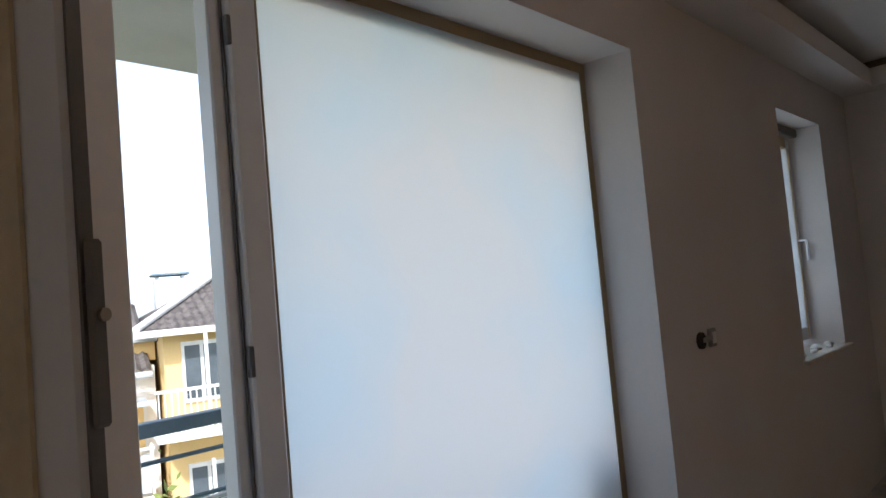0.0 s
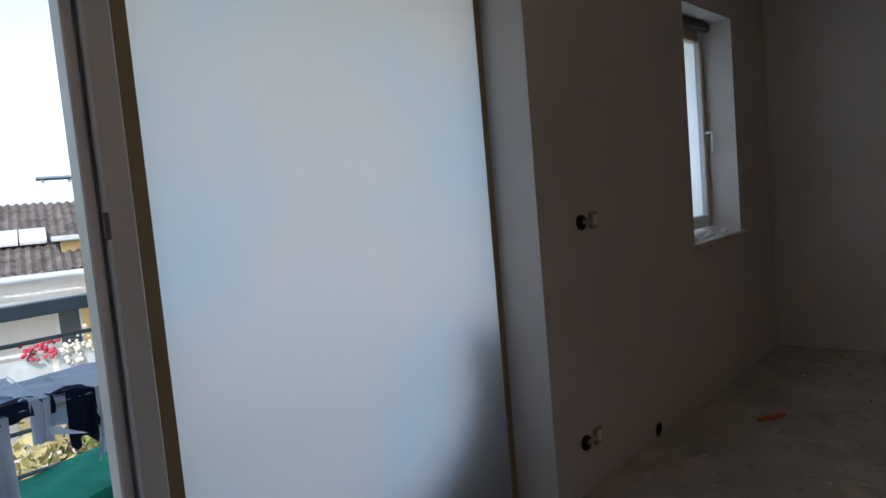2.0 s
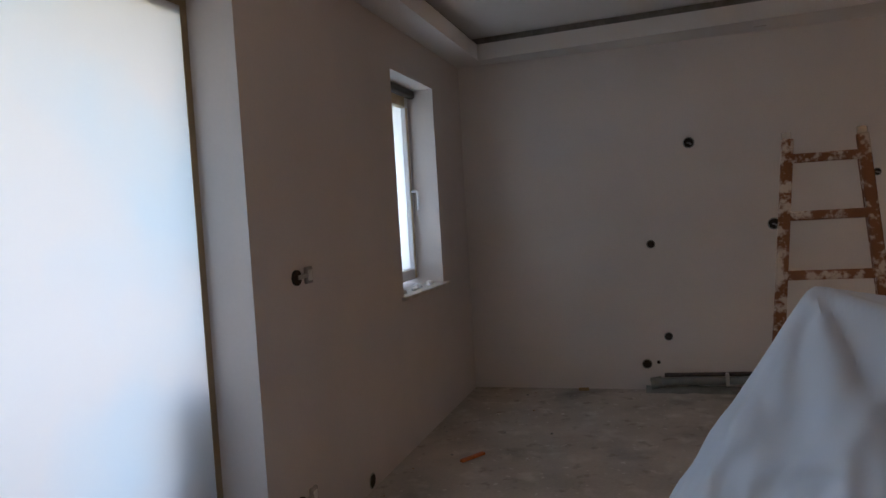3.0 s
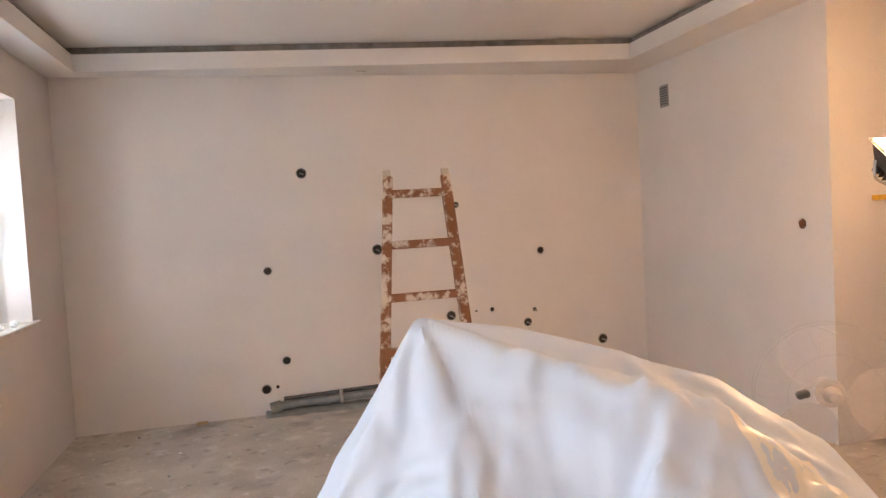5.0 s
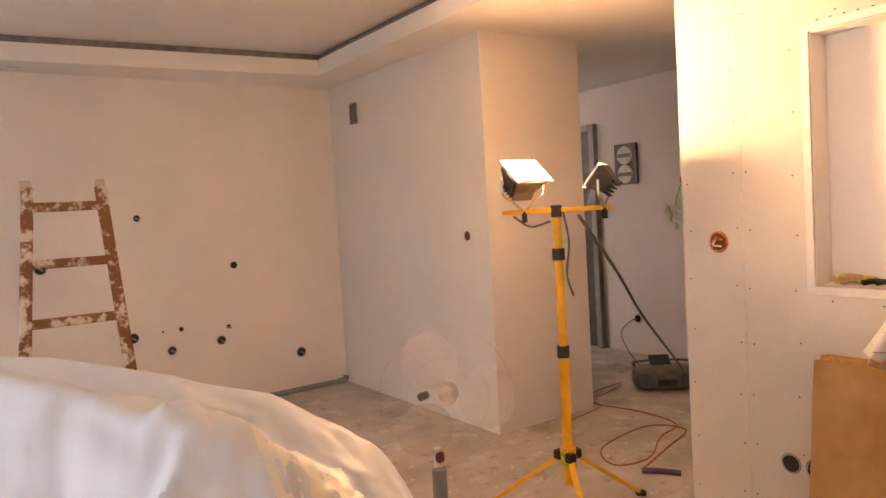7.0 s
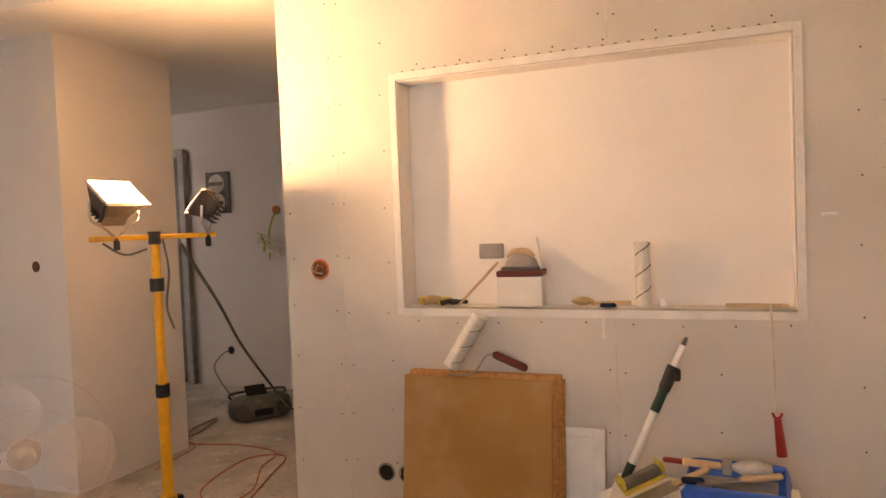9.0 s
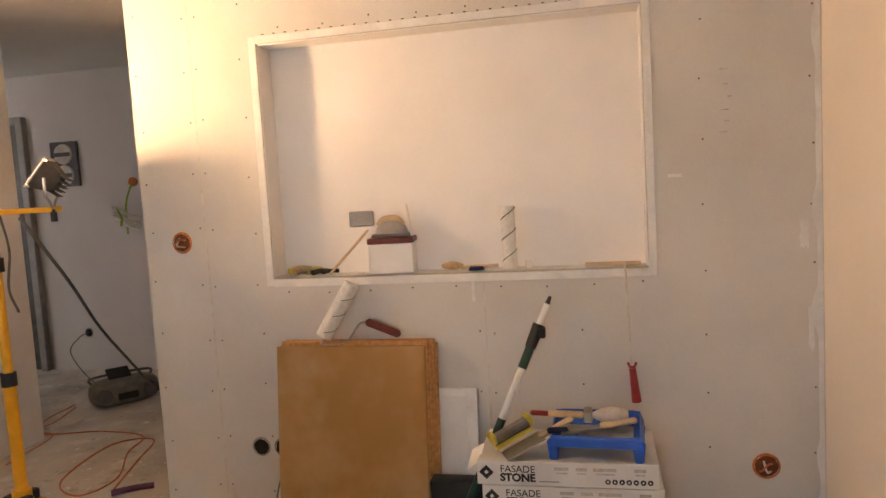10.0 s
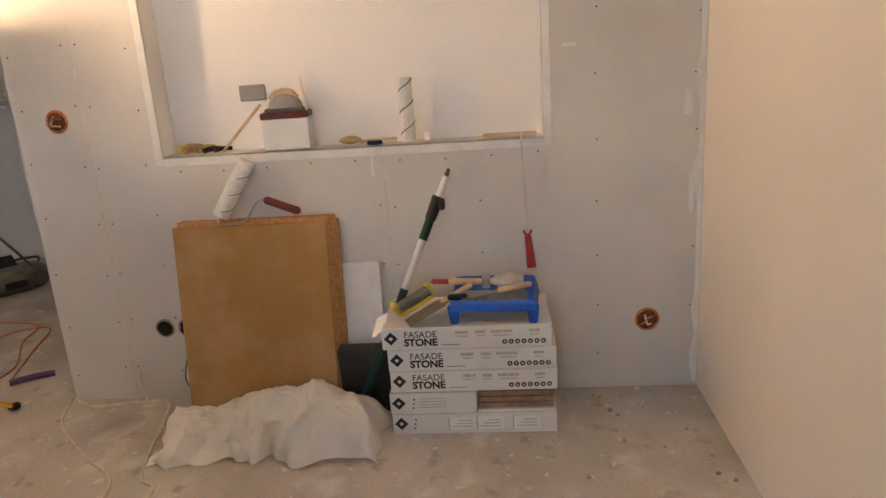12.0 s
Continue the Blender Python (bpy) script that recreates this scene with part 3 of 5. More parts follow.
for y, z, r in ((-3.867, 1.269, 0.040), (-6.274, 0.309, 0.042)):
    th = wall_hole((-1, 0, 0), (XN - 0.001, y, z), r, "orange_d", "open orange socket box with loose wires", "socket_box", "orange", 0.006)
    part("wire", tube([(XN - 0.004, y - 0.02, z + 0.01), (XN - 0.03, y, z + 0.015), (XN - 0.025, y + 0.02, z - 0.01), (XN - 0.005, y + 0.025, z - 0.02)], 0.004), "wire_or", th)
    part("wire", tube([(XN - 0.004, y + 0.01, z + 0.02), (XN - 0.035, y + 0.005, z - 0.01), (XN - 0.005, y - 0.015, z - 0.02)], 0.004), "wire_wh", th)
for y, z in ((-4.17, 0.34), (-4.275, 0.34)):
    wall_hole((-1, 0, 0), (XN - 0.001, y, z), 0.036, label="open dark cable hole in the plasterboard", name="cable_hole")
for y, z in ((-2.79, 1.205), (-2.88, 0.235)):
    th = thing("wall_tap_fitting", "metal water fitting standing out of the window wall", "fitting", (0, y, z))
    part("stub", rod((0.0, y - 0.09, z), (0.014, y - 0.09, z), 0.034), "hole", th, "dark round hole")
    part("bracket", beam((0.012, y - 0.09, z), (0.012, y, z + 0.005), 0.016, 0.02, 0.003), "steel", th)
    part("box_rim", box(0.0, 0.016, y - 0.015, y + 0.045, z - 0.035, z + 0.04, 0.004), "grey", th)
    part("cap", box(0.016, 0.02, y - 0.003, y + 0.033, z - 0.022, z + 0.026, 0.003), "white", th)
wall_hole((1, 0, 0), (0.001, -2.21, 0.05), 0.035)
vent = thing("wall_vent_grille", "small grey vent grille high on the wall", "vent", (XE, -0.44, 2.27))
part("vent_frame", box(XE - 0.010, XE, -0.505, -0.385, 2.255, 2.43, 0.003), "grey", vent)
for k in range(7):
    z = 2.275 + k * 0.021
    part("slat", box(XE - 0.014, XE - 0.0105, -0.495, -0.395, z, z + 0.010), "greyd", vent)
solo("ceiling_hook", box(2.20, 2.28, -0.18, -0.165, ZC - 0.006, ZC, 0.002), "marble", "small grey fixing under the ceiling border", "fixing")

# drain pipes low on the far wall
dp = thing("drain_pipe", "grey drain pipe lying along the wall foot on mortar", "pipe", (1.9, -0.05, 0.0))
part("pipe", rod((1.46, -0.055, 0.075), (2.75, -0.055, 0.11), 0.030, seg=18), "pvc", dp)
part("pipe", rod((1.50, -0.045, 0.125), (2.75, -0.045, 0.155), 0.016, seg=14), "greyd", dp)
part("clip", box(1.93, 1.955, -0.095, -0.01, 0.05, 0.15, 0.004), "alu", dp)
part("socket_end", rod((1.40, -0.055, 0.06), (1.48, -0.055, 0.074), 0.045, seg=18), "mortar", dp)
part("mortar_bed", grid(40, 4, lambda u, v: (1.36 + u * 1.4, -0.12 + v * 0.12, 0.004 + 0.03 * math.sin(v * math.pi * 0.55) + 0.012 * noise.noise((u * 14, v * 3, 2)))), "mortar", dp)
dp2 = thing("drain_pipe", "slim grey pipe lying on the floor to the corner", "pipe", (4.2, -0.07, 0.0))
part("pipe", rod((3.55, -0.10, 0.03), (4.56, -0.07, 0.03), 0.022, seg=14), "pvc", dp2)
part("elbow", tube([(4.54, -0.07, 0.03), (4.60, -0.07, 0.035), (4.615, -0.07, 0.07)], 0.026, seg=12), "pvc", dp2)
bk = thing("bucket", "white bucket with a red rim on the floor", "bucket", (3.35, -0.95, 0))
part("body", rod((3.35, -0.95, 0.0), (3.35, -0.95, 0.24), 0.11, 0.135, seg=24), "white", bk)
part("rim", rod((3.35, -0.95, 0.232), (3.35, -0.95, 0.25), 0.14, 0.14, seg=24), "red", bk)
part("lid", rod((3.35, -0.95, 0.25), (3.35, -0.95, 0.285), 0.135, 0.125, seg=24), "fleece", bk)


# ---- ladder ----
lad = thing("step_ladder", "old wooden ladder with flaking white paint", "ladder", (2.26, -2.1, 0))
rails = []
for sx, xt, xb in ((-1, 2.118, 1.955), (1, 2.432, 2.525)):
    p, q = Vector((xb, -2.16, 0.0)), Vector((xt, -1.90, 1.70))
    part("rail", beam(p, q, 0.052, 0.030, 0.005, up=(0, 1, 0.15)), "wood_old", lad)
    rails.append((p, q))
    part("hinge_iron", beam(q - Vector((0, 0.005, 0.09)), q + Vector((0.004 * sx, 0.02, 0.035)), 0.045, 0.012, 0.004, up=(0, 1, 0)), "steel", lad, "grey steel hinge iron")
    part("prop", beam((xb + (0.055 if sx < 0 else 0.115), -1.62, 0.0), (xt, -1.865, 1.62), 0.034, 0.024, 0.004, up=(0, 1, 0)), "wood_old", lad)
for z in (0.24, 0.51, 0.785, 1.06, 1.335, 1.605):
    a = rails[0][0].lerp(rails[0][1], z / 1.70)
    b = rails[1][0].lerp(rails[1][1], z / 1.70)
    part("rung", beam(a, b, 0.028, 0.044, 0.006, up=(0, 0, 1)), "wood_old", lad)

# ---- covered furniture ----
RIDGE = [Vector((1.765, -4.36, 1.287)), Vector((1.93, -4.42, 1.272)), Vector((2.10, -4.50, 1.250)), Vector((2.25, -4.54, 1.203)), Vector((2.355, -4.60, 1.128)), Vector((2.44, -4.68, 1.00))]


def ridged(p):
    return 1 - 2 * abs(noise.noise(p))


def tri(t):
    return abs(2 * (t - math.floor(t + 0.5)))


def crumple(x, y, seed):
    """Crisp facets as pressed film has: bent triangular waves in several directions."""
    w, h = 0.8 * noise.noise((x * 2.5, y * 2.5, seed)), 0.0
    for k, (a, f) in enumerate(((0.4, 2.3), (1.5, 2.9), (2.5, 3.7), (0.9, 5.1), (2.0, 6.7), (3.0, 9.0))):
        live = max(0, min(1, 0.5 + 2.2 * noise.noise((x * 3 + 9 * k, y * 3, seed + 5))))
        h += live * tri((x * math.cos(a) + y * math.sin(a)) * f + w + k * 0.37) / f
    return h


def drape(x, y):
    """Height of the sheet: a tent over a bent ridge, with folds that run down from it."""
    best, off = -1.0, 9.0
    ang = math.atan2(y + 4.36, x - 1.765)
    for a, b in zip(RIDGE, RIDGE[1:]):
        d = (b - a).to_2d()
        t = max(0, min(1, (Vector((x, y)) - a.to_2d()).dot(d) / d.length_squared))
        p = a.lerp(b, t)
        r = math.hypot(x - p.x, y - p.y)
        off = min(off, r)
        steep = 0.80 + 0.80 * max(0, min(1, 0.5 - 0.9 * math.cos(ang))) + 1.3 * max(0, min(1, (x - 2.42) / 0.2))
        best = max(best, p.z - steep * (math.sqrt(r * r + 0.0001) - 0.01) + 0.14 * min(r, 0.5) ** 2)
    a = math.atan2(y + 4.36, x - 1.765)
    r = math.hypot(x - 1.765, y + 4.36)
    fold = 0.0
    for aim, wide, deep in ((-0.88, 0.26, 0.095), (-1.62, 0.26, 0.075), (-2.15, 0.22, -0.045), (-0.42, 0.25, -0.04), (-1.27, 0.16, -0.035), (-2.7, 0.25, 0.04), (1.4, 0.3, 0.03)):
        q = (a - aim + 0.12 * noise.noise((r * 3, aim, 0))) / wide
        fold += deep * max(0, 1.08 - math.sqrt(q * q + 0.0064))
    crease = 0.10 * (crumple(x * 1.7, y * 1.7, 7) - 0.45) + (0.075 if y < -4.45 else 0.075 * max(0.2, 1 - (y + 4.45) * 6)) * (crumple(x * 3.0 + 3, y * 3.0, 21) - 0.45) + 0.004 * ridged((x * 9 + y * 3, y * 8, 17))
    return best + fold * min(1, r * 2.4) + (crease - 0.012) * min(1, off * 3.2)


def sheet(u, v):
    x, y = 1.00 + u * 1.95, -5.12 + v * 1.50
    z = drape(x, y)
    hem = min(1, v / 0.05, (1 - v) / 0.05)
    z *= hem
    if z < 0.02:
        z = 0.006 + 0.012 * abs(noise.noise((x * 7, y * 7, 0)))
    return (x, y, z)


cover = thing("covered_furniture", "pile of furniture under a white plastic dust sheet", "covered furniture", (1.95, -4.4, 0))
ds = part("dust_sheet", grid(240, 190, sheet, thick=0.002), "plastic", cover, "creased white plastic dust sheet")
ds.data.set_sharp_from_angle(angle=radians(40))
part("tape_patch", grid(12, 10, lambda u, v: (2.16 + u * 0.15, -4.86 + v * 0.15, drape(2.16 + u * 0.15, -4.86 + v * 0.15) + 0.004)), "bagm", cover, "brownish plastic patch")

# ---- standing fan ----
FC = Vector((3.066, -3.925, 0.885))
fan = thing("standing_fan", "white standing fan with clear blades", "fan", (3.05, -3.9, 0))
fd = Vector((-0.50, -0.86, 0.04)).normalized()
fu = Vector((0, 0, 1))
fr = fd.cross(fu).normalized()
fu = fr.cross(fd)
part("base", rod((3.066, -3.85, 0), (3.066, -3.85, 0.035), 0.20, 0.17, seg=32), "white", fan)
part("pole", rod((3.066, -3.85, 0.03), (3.066, -3.85, 0.70), 0.016), "alu", fan)
part("switch_box", box(3.043, 3.089, -3.875, -3.835, 0.44, 0.64, 0.010), "pvc", fan)
part("motor", rod(FC - fd * 0.05, FC - fd * 0.15, 0.042, 0.03, seg=24), "fanmotor", fan)
part("clamp", box(3.052, 3.080, -3.875, -3.84, 0.655, 0.69, 0.006), "maroon", fan, "brown clamp knob")
part("tilt_knob", beam(FC + fr * 0.055 - fd * 0.06, FC + fr * 0.092 - fu * 0.012 - fd * 0.06, 0.03, 0.022, 0.006), "radio", fan, "dark tilt knob")
part("hub", rod(FC - fd * 0.03, FC + fd * 0.022, 0.026, 0.016, seg=20), "fanmotor", fan)
for k in range(3):
    a0 = radians(66 + 120 * k)

    mid = FC + 0.128 * (math.cos(a0) * fr + math.sin(a0) * fu)

    def blade(u, v):
        r, q = 0.092 * u, 2 * math.pi * v
        x, y = r * math.cos(q), r * math.sin(q)
        return mid + x * (math.cos(a0) * fr + math.sin(a0) * fu) + y * (-math.sin(a0) * fr + math.cos(a0) * fu) + fd * 0.35 * y
    part("blade", grid(6, 24, blade), "fanbl", fan, "clear plastic blade")
for r, dz in ((0.215, 0.0), (0.215, -0.06), (0.13, 0.035)):
    part("guard_ring", tube([FC + fd * dz + r * (math.cos(a) * fr + math.sin(a) * fu) for a in (2 * math.pi * k / 36 for k in range(37))], 0.0016, smooth=False, seg=5), "guard", fan)
for k in range(20):
    a = 2 * math.pi * k / 20
    e = math.cos(a) * fr + math.sin(a) * fu
    part("guard_wire", tube([FC + fd * 0.04 + 0.035 * e, FC + fd * 0.036 + 0.13 * e, FC + 0.215 * e], 0.0006, seg=4, n=4), "guard", fan)

# ---- work light on a tripod ----
wl = thing("work_light", "yellow tripod work light with two halogen heads", "work light", (4.11, -3.375, 0))
PX, PY = 4.11, -3.375
part("lower_tube", rod((PX, PY, 0.16), (PX, PY, 0.80), 0.024, seg=18), "yellow", wl)
part("upper_tube", rod((PX, PY, 0.78), (PX, PY, 1.45), 0.019, seg=18), "yellow", wl)
for z in (0.79, 1.245):
    part("collar", rod((PX, PY, z - 0.025), (PX, PY, z + 0.03), 0.029, seg=18), "black", wl, "black plastic clamp collar")
BD = Vector((0.71, -0.70, 0.0)).normalized()
BC = Vector((PX, PY, 1.452))
part("crossbar", beam(BC - BD * 0.25, BC + BD * 0.25, 0.022, 0.022, 0.003), "yellow", wl)
part("bar_clamp", rod((PX, PY, 1.42), (PX, PY, 1.475), 0.026, seg=14), "black", wl)
for a, r in ((118, 0.42), (238, 0.42), (-8, 0.44)):
    e = Vector((math.cos(radians(a)), math.sin(radians(a)), 0))
    foot = Vector((PX, PY, 0.012)) + e * r
    lg = part("leg", beam(Vector((PX, PY, 0.30)) + e * 0.03, foot, 0.026, 0.018, 0.003), "yellow", wl)
    part("rubber_foot", rod(foot - e * 0.03 + Vector((0, 0, 0.014)), foot + e * 0.01, 0.017), "black", lg)
    part("leg_joint", box(-0.022, 0.022, -0.02, 0.02, -0.022, 0.022, 0.006, m=Matrix.Translation(Vector((PX, PY, 0.30)) + e * 0.045)), "black", lg)
part("hub", rod((PX, PY, 0.26), (PX, PY, 0.34), 0.036, seg=18), "yellow", wl)
part("tape_wrap", tube([(PX + 0.03 * math.cos(k * 0.9), PY + 0.03 * math.sin(k * 0.9), 0.33 - 0.006 * k) for k in range(14)], 0.011), "tape", wl, "yellow-green tape wrap")


def flood_head(at, d, nm):
    """A halogen head: finned housing, rim, glowing glass, bracket and knob."""
    d = d.normalized()
    r = d.cross(Vector((0, 0, 1))).normalized()
    u = r.cross(d)
    big = 1.15 if nm == "lit_head" else 0.95
    m = Matrix(((r.x, u.x, d.x, at.x), (r.y, u.y, d.y, at.y), (r.z, u.z, d.z, at.z), (0, 0, 0, 1))) @ Matrix.Diagonal((big, big, big, 1))
    t = bmesh.new()
    bmesh.ops.create_cube(t, size=1)
    for v in t.verts:
        k = 1.0 if v.co.z > 0 else 0.6
        v.co = Vector((v.co.x * 0.178 * k, v.co.y * 0.138 * k, -0.002 if v.co.z > 0 else -0.085))
    bmesh.ops.bevel(t, geom=t.edges[:], offset=0.008, segments=2, affect="EDGES")
    t.transform(m)
    head = part(nm, t, "housing", wl, "lit halogen flood head" if nm == "lit_head" else "dimly lit dusty flood head turned to the wall")
    for k in range(5):
        part("fin", box(-0.05, 0.05, -0.045 + k * 0.02, -0.042 + k * 0.02, -0.115, -0.075, m=m), "housing", head)
    t = box(-0.094, 0.094, 0.062, 0.074, -0.004, 0.006, 0.003)
    box(-0.094, 0.094, -0.074, -0.062, -0.004, 0.006, 0.003, bm=t)
    box(-0.094, -0.082, -0.062, 0.062, -0.004, 0.006, 0.003, bm=t)
    box(0.082, 0.094, -0.062, 0.062, -0.004, 0.006, 0.003, bm=t)
    t.transform(m)
    part("rim", t, "steel", head)
    part("front_glass", box(-0.082, 0.082, -0.062, 0.062, -0.001, 0.0055, m=m), "lampglow" if nm == "lit_head" else "lampdim", head, "glowing front glass")
    base = Vector((at.x, at.y, 1.47)) - d * 0.04
    base = BC + BD * (base - BC).dot(BD)
    for s in (-1, 1):
        p = m @ Vector((s * 0.098, 0, -0.04))
        part("bracket", tube([p, p + Vector((0, 0, -0.07)), base + (p - base) * 0.55 + Vector((0, 0, -0.035)), base], 0.006), "steel", head)
    part("knob", rod(base, base + Vector((0, 0, -0.05)), 0.013), "black", head)


flood_head(LAMP_AT, LAMP_DIR, "lit_head")
flood_head(Vector((4.25, -3.50, 1.60)), Vector((-0.38, 0.70, 0.60)), "turned_head")
part("lead", tube([BC + Vector((0, 0, -0.02)) - BD * 0.2, BC - BD * 0.12 + Vector((0, 0, -0.07)), BC - BD * 0.03 + Vector((0, 0, -0.05))], 0.005), "wire", wl)
part("loose_cord", tube([BC + BD * 0.03, BC + BD * 0.05 + Vector((0, 0, -0.15)), BC + BD * 0.035 + Vector((0, 0, -0.3)), BC + BD * 0.06 + Vector((0, 0, -0.40))], 0.005), "wire", wl)
solo("power_cable", tube([BC + BD * 0.10 + Vector((0, 0, -0.03)), (4.75, -3.15, 1.10), (5.3, -2.855, 0.76), (5.9, -2.6, 0.38), (6.36, -2.42, 0.09), (6.5, -2.5, 0.012), (6.6, -2.9, 0.012)], 0.009), "wire", "dark power cable hanging from the work light", "cable")

# ---- corridor ----
eb = thing("electrical_board", "open dark electrical board set in the corridor wall", "electrical board", (7.19, -1.16, 1.64))
part("board_frame", box(7.17, 7.2, -1.295, -1.025, 1.64, 2.03, 0.006), "greyd", eb)
for z in (1.68, 1.86):
    part("breaker_cover", rod((7.155, -1.16, z + 0.06), (7.172, -1.16, z + 0.06), 0.085, 0.09, seg=24), "marble", eb)
    part("breaker_row", box(7.15, 7.156, -1.24, -1.08, z + 0.04, z + 0.075, 0.003), "greyd", eb)
cb = thing("cable_bunch", "bunch of loose cables hanging from a wall hole", "cables", (7.19, -1.95, 1.3))
part("hole", rod((7.185, -1.80, 1.645), (7.2, -1.80, 1.645), 0.04, seg=18), "orange", cb)
part("drop", tube([(7.19, -1.80, 1.64), (7.13, -1.79, 1.55), (7.12, -1.76, 1.42), (7.13, -1.75, 1.2)], 0.008), "tape", cb)
for k, (dy, dz, m_) in enumerate(((0.14, 0.03, "wire_wh"), (0.12, -0.02, "wire_wh"), (0.10, -0.07, "white"), (0.13, -0.045, "wire_wh"))):
    part("cable", tube([(7.13, -1.76 + dy, 1.36 + dz + 0.05), (7.10, -1.74, 1.36 + dz + 0.02), (7.09, -1.80, 1.345 + dz - 0.01), (7.12, -1.76 - dy, 1.31 + dz)], 0.012), m_, cb)
part("tie", tube([(7.085, -1.70, 1.42), (7.08, -1.74, 1.34), (7.09, -1.72, 1.28), (7.12, -1.70, 1.36), (7.085, -1.70, 1.42)], 0.009), "tape", cb)
sk = wall_hole((-1, 0, 0), (7.198, -1.21, 0.34), 0.034, name="socket_box", label="open socket box with a plugged lead")
part("plug_lead", tube([(7.19, -1.21, 0.34), (7.1, -1.19, 0.32), (7.02, -1.15, 0.2), (6.8, -1.5, 0.03), (6.5, -1.95, 0.02)], 0.005), "wire", sk)
# panel added to block the sky behind the doorway; its dark grey replaces shade
setting("doorway_plug", box(7.21, 7.25, -0.718, 0.148, 0.0, 2.198, 0.004), "greyd", "dark panel added to close the corridor doorway")
df = thing("door_frame", "dark grey corridor door frame", "door frame", (7.19, -0.3, 0), kind="structure")
part("jamb", box(7.14, 7.26, -0.79, -0.72, 0, 2.27, 0.006), "grey", df)
part("jamb", box(7.14, 7.26, 0.15, 0.22, 0, 2.27, 0.006), "grey", df)
part("lintel", box(7.14, 7.26, -0.72, 0.15, 2.20, 2.27, 0.006), "grey", df)

rad = thing("radio", "grey portable radio with its lid open on the floor", "radio", (6.3, -2.2, 0), 40)
RM = pose(6.3, -2.2, 0, 0, 0, 50)


def shell(u, v):
    a, p = 2 * math.pi * u, math.pi * (v - 0.5)
    c = lambda x, e: math.copysign(abs(x) ** e, x)
    return RM @ Vector((0.12 * c(math.cos(p), 0.5) * c(math.sin(a), 0.7), 0.24 * c(math.cos(p), 0.5) * c(math.cos(a), 0.5), 0.095 + 0.095 * c(math.sin(p), 0.6)))


part("body", grid(32, 14, shell), "radio", rad)
for s in (-1, 1):
    part("speaker", rod(RM @ Vector((-0.105, s * 0.16, 0.09)), RM @ Vector((-0.13, s * 0.16, 0.095)), 0.06, 0.055, seg=24), "greyd", rad)
part("cassette_slot", box(-0.135, -0.11, -0.07, 0.07, 0.05, 0.10, 0.006, m=RM), "black", rad)
part("open_lid", box(-0.08, 0.08, -0.08, 0.08, 0.0, 0.015, 0.006, m=RM @ pose(0.03, 0.02, 0.20, 0, -28, 0)), "black", rad)
part("carry_handle", tube([RM @ Vector(p) for p in ((0.05, -0.2, 0.15), (0.08, -0.19, 0.2), (0.08, 0.19, 0.2), (0.05, 0.2, 0.15))], 0.01), "greyd", rad)
solo("orange_cable", tube([(6.2, -1.85, 0.005), (5.85, -1.9, 0.005), (5.6, -2.1, 0.005), (5.667, -2.49, 0.005), (5.60, -2.84, 0.005), (5.33, -2.93, 0.005), (4.98, -3.12, 0.005), (4.76, -3.06, 0.005), (4.93, -2.82, 0.005), (5.43, -2.74, 0.008), (5.55, -2.95, 0.005), (5.2, -3.08, 0.005), (4.85, -3.2, 0.005)], 0.0045, n=14), "wire_or", "orange extension cable lying in loops on the floor", "cable")
solo("orange_cable", tube([(6.15, -1.9, 0.004), (5.8, -2.0, 0.004), (5.62, -1.95, 0.004), (5.58, -2.2, 0.004), (5.1, -2.3, 0.004)], 0.004, n=14), "wire_or", "thin orange cable on the corridor floor", "cable")
solo("pliers", tube([(4.78, -3.24, 0.016), (4.81, -3.28, 0.018), (4.86, -3.34, 0.016), (4.90, -3.40, 0.012)], 0.018, n=5), "purple", "purple pliers lying on the floor", "tool")


# ---- niche wall fittings ----
pw = thing("niche_frame", "white filled corner beads round the niche", "trim", (XN, -5.08, 1.09), kind="structure")
for b in ((-5.895, -5.866, 1.062, 2.125), (-4.294, -4.262, 1.062, 2.125)):
    part("bead", box(XN - 0.004, XN - 0.0005, *b, 0.001), "filler", pw)
for z0, z1 in ((1.058, 1.091), (2.096, 2.128)):
    part("bead", box(XN - 0.0042, XN - 0.0007, -5.866, -4.294, z0, z1, 0.001), "filler", pw)
for b in ((-4.30, -4.297, 1.10, 2.088), (-5.863, -5.86, 1.10, 2.088)):
    part("lining", box(XN + 0.002, XN + 0.120, *b), "niche", pw)
part("lining", box(XN + 0.002, XN + 0.120, -5.86, -4.30, 2.089, 2.093), "niche", pw)
part("ledge", grid(40, 6, lambda u, v: (XN - 0.003 + v * 0.122, -5.86 + u * 1.56, 1.0945 + 0.004 * noise.noise((u * 20, v * 4, 1)) + 0.003)), "filler", pw, "rough filled ledge")
cx = thing("cable_cutout", "square cut-out in the back of the niche, its shade drawn as a grey block", "wall hole", (XN + 0.115, -4.667, 1.30))
# no real depth: a grey block stands for the shade in the cut-out
part("recess_shade", box(XN + 0.112, XN + 0.1215, -4.727, -4.615, 1.298, 1.363, 0.004), "grey", cx)

# joints of the boards, filler smears and screws
wn_obj = bpy.data.objects["wall_niche"]
for y, z0, z1 in ((-3.985, 0.0, 2.6), (-5.215, 0.0, 1.058), (-5.215, 2.13, 2.6)):
    bmj = box(XN - 0.0012, XN - 0.0002, y - 0.003, y + 0.003, z0, z1)
    jn = new("board_joint", finish("board_joint", bmj, "wire_wh", False))
    jn.parent = wn_obj
